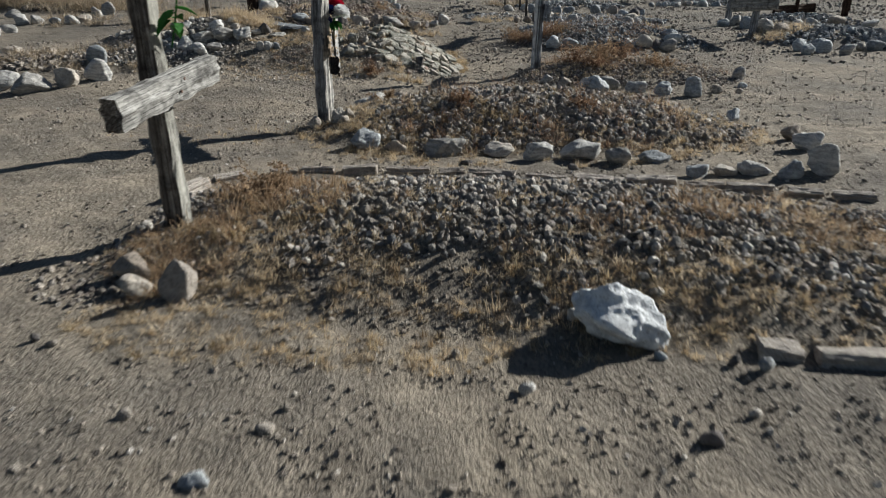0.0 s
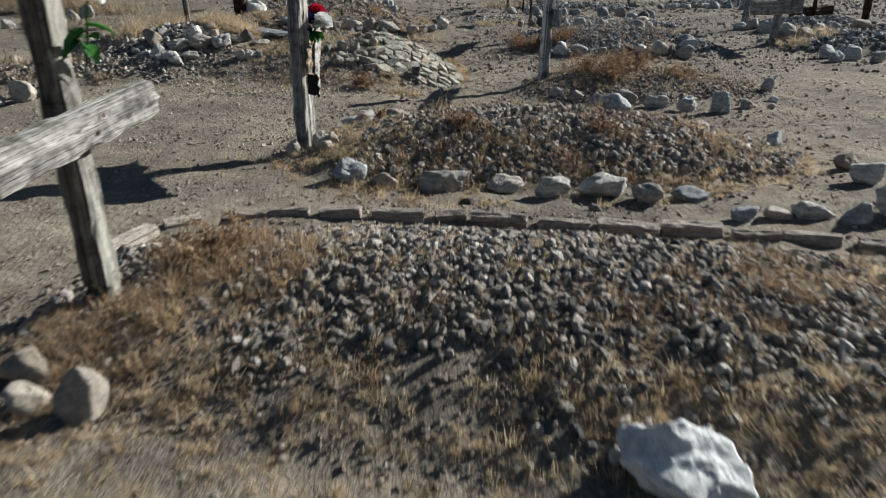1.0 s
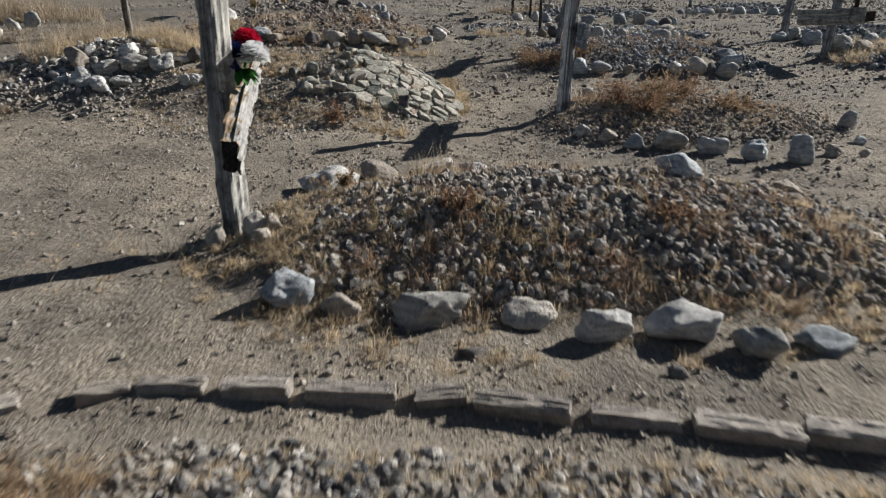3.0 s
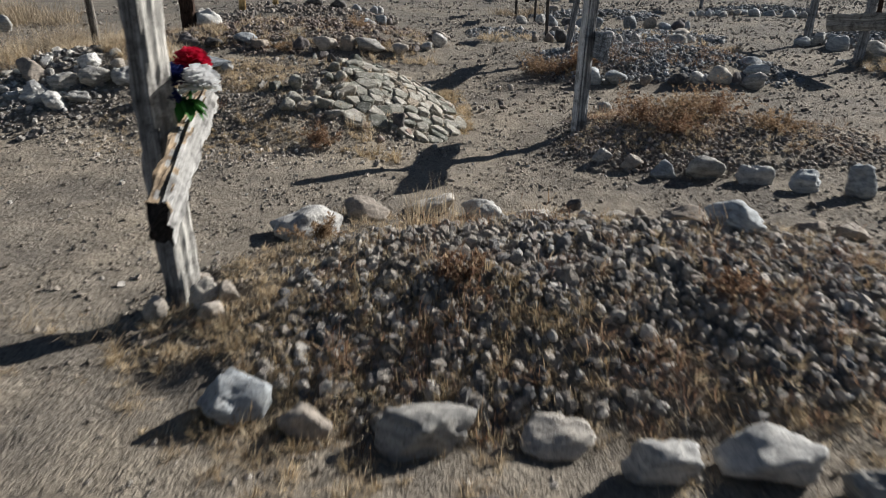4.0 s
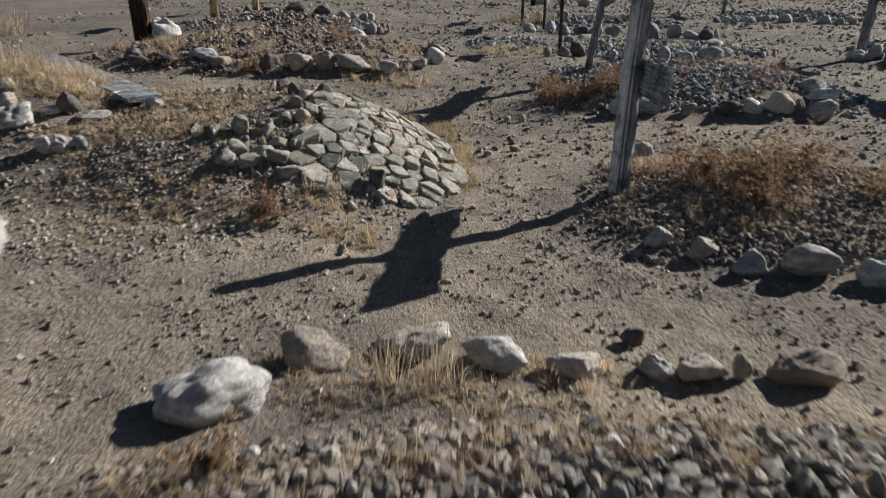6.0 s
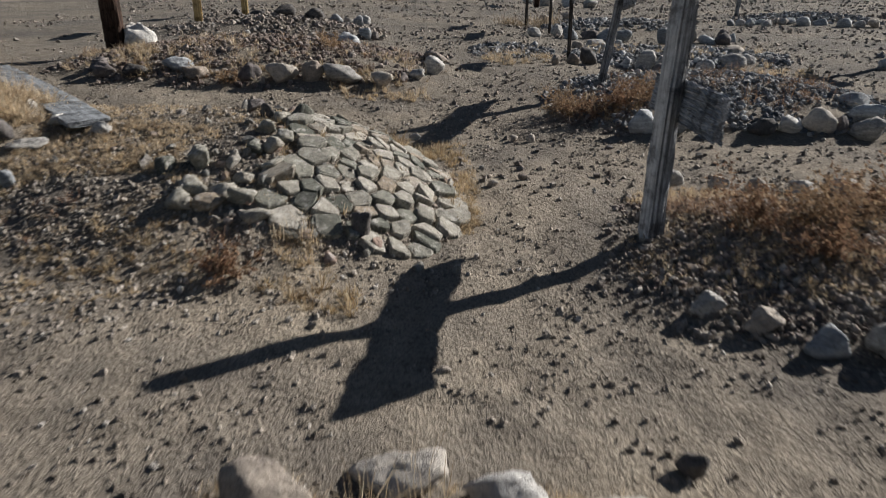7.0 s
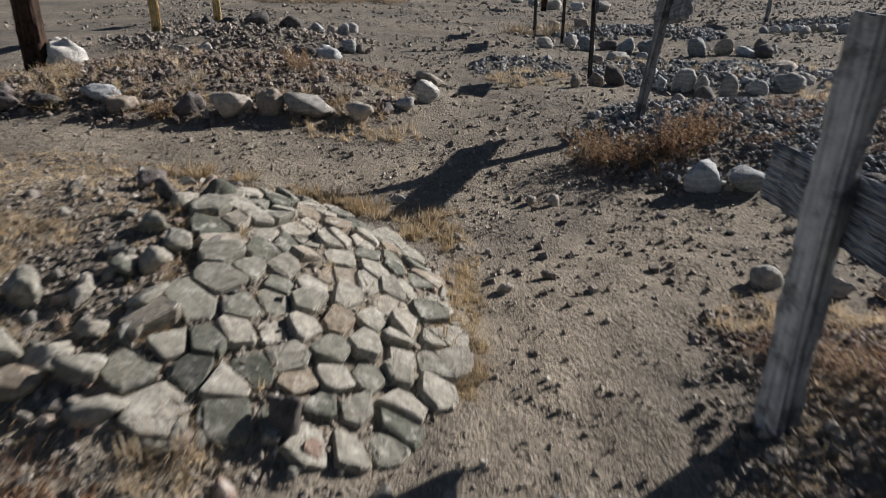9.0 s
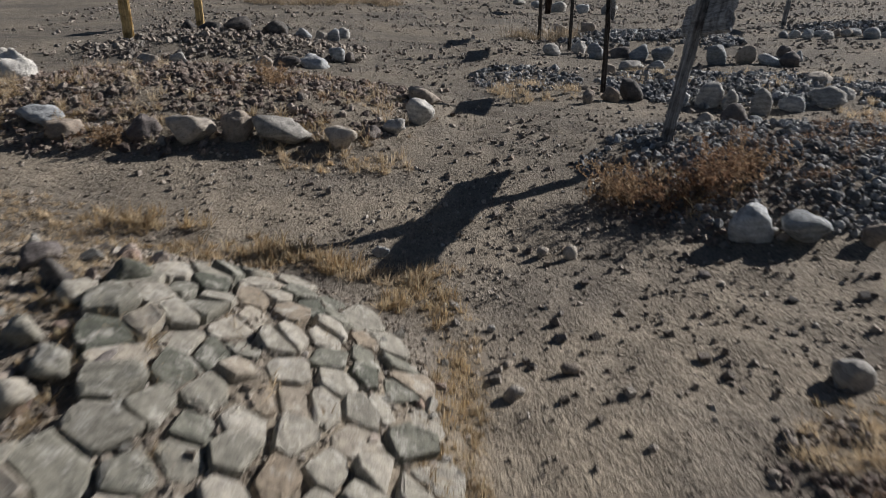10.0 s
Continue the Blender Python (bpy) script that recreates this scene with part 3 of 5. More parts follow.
# ---- gravel on the mounds: stones, then fine grit between them ----
for key, count, small, large, level, mat, words in (
    ("front", 10000, 0.012, 0.054, 2, M_GREY_GRAVEL, "dark grey crushed gravel covering a low grave mound"),
    ("second", 9500, 0.013, 0.062, 2, M_GREY_GRAVEL, "dark grey and brown gravel heaped on a grave"),
    ("brush", 4600, 0.012, 0.046, 1, M_BROWN_GRAVEL, "dark gravel among dry brush on a grave"),
    ("cobbled", 2600, 0.008, 0.024, 1, M_PALE_GRAVEL, "brown gravel round the cobbled grave mound"),
    ("white", 2600, 0.018, 0.075, 0, M_GREY_GRAVEL, "grey gravel slope of a mound under white rocks"),
    ("large", 4200, 0.015, 0.07, 1, M_RED_GRAVEL, "reddish brown gravel heaped on a wide grave"),
    ("large_back", 1800, 0.025, 0.09, 0, M_BROWN_GRAVEL, "brown gravel on a low grave behind"),
    ("leaning", 4400, 0.016, 0.062, 1, M_BLUE_GRAVEL, "dark grey gravel on a grave beside the leaning post"),
    ("thin_post", 2200, 0.025, 0.09, 1, M_BLUE_GRAVEL, "grey gravel on a stone-ringed grave"),
    ("far", 1300, 0.03, 0.1, 1, M_BLUE_GRAVEL, "grey gravel on a distant grave"),
    ("right", 1700, 0.025, 0.1, 1, M_BLUE_GRAVEL, "grey gravel on a grave ringed with stones"),
    ("right_back", 1200, 0.03, 0.1, 0, M_BLUE_GRAVEL, "grey gravel on a grave behind others"),
    ("right_far", 1100, 0.03, 0.1, 0, M_BLUE_GRAVEL, "grey gravel on a far grave"),
    ("left", 1100, 0.025, 0.09, 0, M_BROWN_GRAVEL, "brown gravel on a grave edged with white stones"),
    ("left_far", 800, 0.03, 0.1, 0, M_BROWN_GRAVEL, "brown gravel on a far grave"),
):
    rng = np.random.default_rng(len(key) * 100 + count)
    xs, ys = inside_mound(rng, key, int(count * 1.4), 1.0)
    r = mound_r(key, xs, ys)
    keep = value_noise(xs * 2.4, ys * 2.4, 41) * 0.6 + value_noise(xs * 8, ys * 8, 42) * 0.45 + 0.35 * (1 - r) > (0.3 if key in ("front", "second", "brush", "leaning") else 0.38) + 0.4 * rng.random(len(xs)) * (r > 0.5)
    if key == "front":
        keep &= ys > 2.46 - 0.27 * xs + 0.3 * rng.random(len(xs)) ** 2 + 0.25 * (value_noise(xs * 4, ys * 4, 44) - 0.5)
    if key == "second":
        keep &= xs > -0.62 + 0.3 * rng.random(len(xs)) + 0.3 * (value_noise(xs * 4, ys * 4, 45) - 0.5)
    if key == "white":
        keep &= xs < -2.0 - 0.3 * rng.random(len(xs))
    if key == "cobbled":
        keep &= (xs > -1.2 - 1.2 * rng.random(len(xs)) ** 2)
    xs, ys = xs[keep], ys[keep]
    sizes = small + (large - small) * rng.random(len(xs)) ** 2.4
    big = sizes > 0.044
    if level == 2:
        tagged(heap("coarse_gravel", rng, xs[big], ys[big], sizes[big], 2, mat, 0.22), words, "gravel", kind="stuff")
        xs, ys, sizes = xs[~big], ys[~big], sizes[~big]
    tagged(heap("gravel", rng, xs, ys, sizes, min(level, 1), mat, 0.3), words, "gravel", kind="stuff")
rng = np.random.default_rng(91)
ang, rad = rng.uniform(0, 6.283, 3000), np.sqrt(rng.random(3000))
xs, ys = -1.32 + 1.25 * rad * np.cos(ang), 7.79 + 0.65 * rad * np.sin(ang)
tagged(heap("gravel", rng, xs, ys, 0.008 + 0.024 * rng.random(3000) ** 3, 1, M_PALE_GRAVEL, 0.22), "brown gravel spilled before the cobbled mound", "gravel", kind="stuff")
ang, rad = rng.uniform(0, 6.283, 1700), np.sqrt(rng.random(1700))
xs, ys = 1.4 + 0.55 * rad * np.cos(ang), 7.75 + 0.5 * rad * np.sin(ang)
tagged(heap("gravel", rng, xs, ys, 0.01 + 0.035 * rng.random(1700) ** 2.5, 1, M_RED_GRAVEL, 0.3), "brown gravel round the foot of a grey cross", "gravel", kind="stuff")
ang, rad = rng.uniform(0, 6.283, 1300), np.sqrt(rng.random(1300))
xs, ys = 1.5 + 0.6 * rad * np.cos(ang), 10.6 + 0.5 * rad * np.sin(ang)
tagged(heap("gravel", rng, xs, ys, 0.014 + 0.035 * rng.random(1300) ** 3, 1, M_RED_GRAVEL, 0.3), "dark brown gravel under dry brush at a grave", "gravel", kind="stuff")
ang, rad = rng.uniform(0, 6.283, 600), np.sqrt(rng.random(600))
xs, ys = 1.26 + 0.3 * rad * np.cos(ang), 8.6 + 0.3 * rad * np.sin(ang)
tagged(heap("gravel", rng, xs, ys, 0.012 + 0.035 * rng.random(600) ** 3, 1, M_RED_GRAVEL, 0.3), "dark gravel and clods beside a grey cross", "gravel", kind="stuff")
ang, rad = rng.uniform(0, 6.283, 500), np.sqrt(rng.random(500))
xs, ys = 0.85 + 0.5 * rad * np.cos(ang), 13.7 + 0.7 * rad * np.sin(ang)
tagged(heap("gravel", rng, xs, ys, 0.02 + 0.06 * rng.random(500) ** 2.5, 1, M_BLUE_GRAVEL, 0.3), "dark gravel spilled over the path between graves", "gravel", kind="stuff")
ang, rad = rng.uniform(0, 6.283, 600), np.sqrt(rng.random(600))
xs, ys = -1.25 + 0.4 * rad * np.cos(ang), 2.7 + 0.3 * rad * np.sin(ang)
tagged(heap("gravel", rng, xs, ys, 0.01 + 0.03 * rng.random(600) ** 3, 1, M_BROWN_GRAVEL, 0.3), "brown clods and gravel at the corner of a grave", "gravel", kind="stuff")
for key, count in (("front", 9000), ("second", 8000), ("brush", 3000), ("cobbled", 6000), ("large", 3000)):
    rng = np.random.default_rng(count + 3)
    xs, ys = inside_mound(rng, key, count, 1.05)
    sizes = 0.006 + 0.02 * rng.random(len(xs)) ** 2
    tagged(heap("grit", rng, xs, ys, sizes * 1.15, -1, M_GRIT, 0.25), "fine brown and grey grit between the stones of a grave", "grit", kind="stuff")

rng = np.random.default_rng(77)
n = 3400
xs, ys = rng.uniform(-3.2, 3.2, n), 1.0 + 11.5 * rng.random(n)
keep = value_noise(xs * 1.7, ys * 1.7, 21) * 0.7 + value_noise(xs * 6, ys * 6, 22) * 0.5 > 0.46
xs, ys = xs[keep], ys[keep]
tagged(heap("pebbles", rng, xs, ys, 0.008 + 0.03 * rng.random(len(xs)) ** 4, 1, M_CLODS, 0.26), "loose pebbles and dirt clods scattered over bare ground", "pebbles", kind="stuff")
n = 26000
xs, ys = rng.uniform(-6, 12, n), 9 + 19 * rng.random(n) ** 1.3
keep = value_noise(xs * 1.2, ys * 1.2, 23) * 0.6 + value_noise(xs * 4, ys * 4, 26) * 0.5 > 0.55 - 0.2 * ease(-1, 3, xs)
xs, ys = xs[keep], ys[keep]
tagged(heap("pebbles", rng, xs, ys, (0.014 + 0.045 * rng.random(len(xs)) ** 3) * np.clip(ys / 11, 1, 1.6), 0, M_BROWN_GRAVEL, 0.3), "small stones scattered over the open ground farther off", "pebbles", kind="stuff")
n = 22000
xs, ys = rng.uniform(-4, 7, n), 5.5 + 13 * rng.random(n) ** 1.2
keep = value_noise(xs * 1.6, ys * 1.6, 24) * 0.6 + value_noise(xs * 5, ys * 5, 25) * 0.5 > 0.4
xs, ys = xs[keep], ys[keep]
tagged(heap("pebbles", rng, xs, ys, 0.009 + 0.034 * rng.random(len(xs)) ** 4, 0, M_CRUMBS, 0.32), "grey and tan pebbles strewn between the graves", "pebbles", kind="stuff")
n = 72000
xs, ys = rng.normal(size=n) * 1.5 + 0.3, 0.9 + 11 * rng.random(n) ** 1.1
on_mound = np.min([mound_r(k, xs, ys) for k in MOUNDS if k not in ("left_rise", "cobbled")], axis=0) < 0.93
keep = (value_noise(xs * 1.5, ys * 1.5, 33) * 0.45 + value_noise(xs * 4, ys * 4, 31) * 0.4 + value_noise(xs * 11, ys * 11, 32) * 0.45 > 0.58 + 0.12 * rng.random(n)) & ~on_mound & (np.abs(xs) < 4)
xs, ys = xs[keep], ys[keep]
tagged(heap("dirt_crumbs", rng, xs, ys, 0.006 + 0.024 * rng.random(len(xs)) ** 4, 0, M_CRUMBS, 0.36), "small dry crumbs of dirt and grit over the ground", "dirt crumbs", kind="stuff")


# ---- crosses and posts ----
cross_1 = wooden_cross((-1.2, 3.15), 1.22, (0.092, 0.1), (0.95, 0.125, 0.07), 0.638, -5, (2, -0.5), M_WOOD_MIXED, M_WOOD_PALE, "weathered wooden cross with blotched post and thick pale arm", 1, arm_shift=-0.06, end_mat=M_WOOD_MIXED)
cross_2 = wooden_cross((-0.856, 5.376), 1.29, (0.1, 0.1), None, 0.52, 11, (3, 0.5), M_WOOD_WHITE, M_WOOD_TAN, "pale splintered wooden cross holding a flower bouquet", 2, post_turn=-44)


def piece(thing, kind):
    """The mesh of the part of that kind."""
    return next(c.data for c in thing.children if c.name.split(".")[0] == kind)


def split_log_arm(length, width, high, rng):
    """A thick arm split along its top: tan above, bleached on its outer side, dark at its ends."""
    bm = timber(length, width, high, rng, 0.005, along=40)
    bm.verts.ensure_lookup_table()
    for i, v in enumerate(bm.verts):
        q, u = i % 26, i // 26 / 40
        if q in (3, 4) and 0.3 < u < 0.58:
            v.co.y += (0.016 if q == 4 else 0.004) * min(1, (0.6 - u) * 6, (u - 0.28) * 8)
        if q == 4:
            v.co.x += 0.006 * math.sin(u * 9)
        if q in (12, 13, 14):
            v.co.y += rng.normal() * 0.004 + 0.012 * max(0, 0.14 - u) / 0.14
        if q in (6, 7, 8):
            v.co.y += abs(rng.normal()) * 0.003
        if u == 0 and v.co.y < 0:
            v.co.z += 0.03
    bm.normal_update()
    for f in bm.faces:
        nrm = f.normal
        f.material_index = 2 if abs(nrm.z) > 0.75 else 1 if nrm.x > 0.55 or (nrm.y > 0.5 and f.calc_center_median().x > 0) else 0
    return bm


arm = part("arm", split_log_arm(0.97, 0.066, 0.112, np.random.default_rng(17)), M_WOOD_TAN, cross_2, "split log arm, tan above and bleached outside")
for m in (M_WOOD_BLEACHED, M_END):
    arm.data.materials.append(m)
arm.matrix_basis = pose(0.075, -0.01, 0.585, -82, 0, -3) @ pose(0, 0, -0.495)
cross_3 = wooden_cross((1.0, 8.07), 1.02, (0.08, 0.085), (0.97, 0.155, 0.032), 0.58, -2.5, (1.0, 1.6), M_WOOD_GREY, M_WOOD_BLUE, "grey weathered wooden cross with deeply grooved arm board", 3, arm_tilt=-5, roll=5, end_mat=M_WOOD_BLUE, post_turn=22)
carve(piece(cross_3, "arm"), 6)
# Light painted into two posts: cross_1's sunward face paler, cross_2's shaded face greyer.
for thing, mat, axis, sign, limit in ((cross_1, M_WOOD_SUNLIT, 0, 1, 0.4), (cross_2, M_WOOD_GREY, 1, -1, 0.5), (cross_3, M_WOOD_ASH, 0, -1, 0.5)):
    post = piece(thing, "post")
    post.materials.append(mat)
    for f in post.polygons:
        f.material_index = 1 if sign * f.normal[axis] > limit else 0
wooden_cross((1.39, 11.2), 1.48, (0.062, 0.062), (0.86, 0.16, 0.035), 0.67, -5, (0, 8), M_WOOD_GREY, M_WOOD_BLUE, "leaning grey wooden grave marker with a worn board", 4, arm_tilt=-8)
wooden_cross((4.493, 11.073), 1.0, (0.085, 0.085), (0.9, 0.16, 0.05), 0.46, 20, (0, 4), M_WOOD_GREY, M_WOOD_PALE, "grey wooden cross with a tilted pale arm", 5, arm_tilt=-6, side=-1)
wooden_cross((4.846, 13.034), 1.1, (0.08, 0.08), (0.8, 0.15, 0.04), 0.7, 5, (0, 4), M_WOOD_GREY, M_WOOD_GREY, "slim grey wooden cross at a stone-ringed grave", 6)
wooden_cross((1.418, 13.092), 1.1, (0.038, 0.038), (0.6, 0.16, 0.03), 0.66, -10, (0, -1), M_WOOD_DUSK, M_WOOD_GREY, "thin dark cross at the head of a grave", 7)
wooden_cross((1.584, 15.912), 1.2, (0.035, 0.035), (0.7, 0.15, 0.03), 0.7, -5, (0, 0), M_WOOD_DUSK, M_WOOD_GREY, "thin dark wooden cross at a far grave", 8)
wooden_cross((1.377, 17.079), 1.1, (0.035, 0.035), (0.7, 0.15, 0.03), 0.7, -5, (0, 0), M_WOOD_DUSK, M_WOOD_GREY, "thin dark wooden cross in the distance", 9)
wooden_cross((5.422, 19.152), 1.1, (0.06, 0.06), (0.7, 0.15, 0.04), 0.7, 0, (0, 3), M_WOOD_GREY, M_WOOD_GREY, "grey wooden cross at a far stone-edged grave", 10)
wooden_cross((-3.04, 14.86), 1.1, (0.1, 0.05), (0.75, 0.14, 0.03), 0.7, 0, (0, 0), M_WOOD_YELLOW, M_WOOD_YELLOW, "cross of clean yellow lumber at a low mound", 11)
wooden_cross((-3.0, 17.03), 1.1, (0.1, 0.05), (0.75, 0.14, 0.03), 0.7, 0, (0, 0), M_WOOD_YELLOW, M_WOOD_YELLOW, "second clean yellow lumber cross farther back", 12)
wooden_cross((7.689, 14.695), 1.1, (0.1, 0.1), (0.8, 0.15, 0.04), 0.7, 10, (0, 3), M_WOOD_DARK, M_WOOD_DARK, "dark wooden cross beside a low rail", 13)
wooden_cross((2.055, 21.538), 1.1, (0.1, 0.1), (0.8, 0.15, 0.04), 0.7, 10, (0, 3), M_WOOD_DARK, M_WOOD_GREY, "dark wooden cross at the back rows", 14)


def grave_post(base, height, size, mat, label, seed, lean=(0, 0)):
    """A plain upright post, weathered at its foot, one mesh."""
    rng = np.random.default_rng(seed)
    ob = part("grave_post", timber(height + 0.1, size, size, rng, 0.003, along=24, taper=0.08), mat, None)
    ob.matrix_basis = pose(base[0], base[1], float(ground_height(*base)) - 0.1, lean[0], lean[1], 12)
    return tagged(ob, label, "post")


grave_post((-2.87, 9.43), 1.45, 0.055, M_WOOD_MIXED, "slim weathered post standing in dry grass", 21, (0, -1))
grave_post((-3.03, 12.3), 1.1, 0.17, M_WOOD_DARK, "stout dark brown wooden post beside a white rock", 22)
grave_post((7.11, 15.48), 0.9, 0.06, M_WOOD_DARK, "dark slim post at a low rail", 23)
grave_post((8.64, 16.44), 0.9, 0.09, M_WOOD_DARK, "dark post near the back rows", 24)
rail = part("low_rail", timber(1.5, 0.05, 0.17, np.random.default_rng(31), 0.003), M_WOOD_DARK, None)
rail.matrix_basis = pose(6.48, 15.06, float(ground_height(6.48, 15.06)) + 0.085, -90, 0, -54)
tagged(rail, "dark timber rail lying low beside a grave", "rail")
plank = part("fallen_plank", timber(2.3, 0.2, 0.028, np.random.default_rng(32), 0.004, along=44), M_WOOD_SILVER, None)
plank.matrix_basis = look((-1.62, 8.61, 0.362), (-3.12, 10.4, 0.365)) @ pose(0, 0, -2.3)
tagged(plank, "blue-grey weathered board lying on dry grass", "plank")

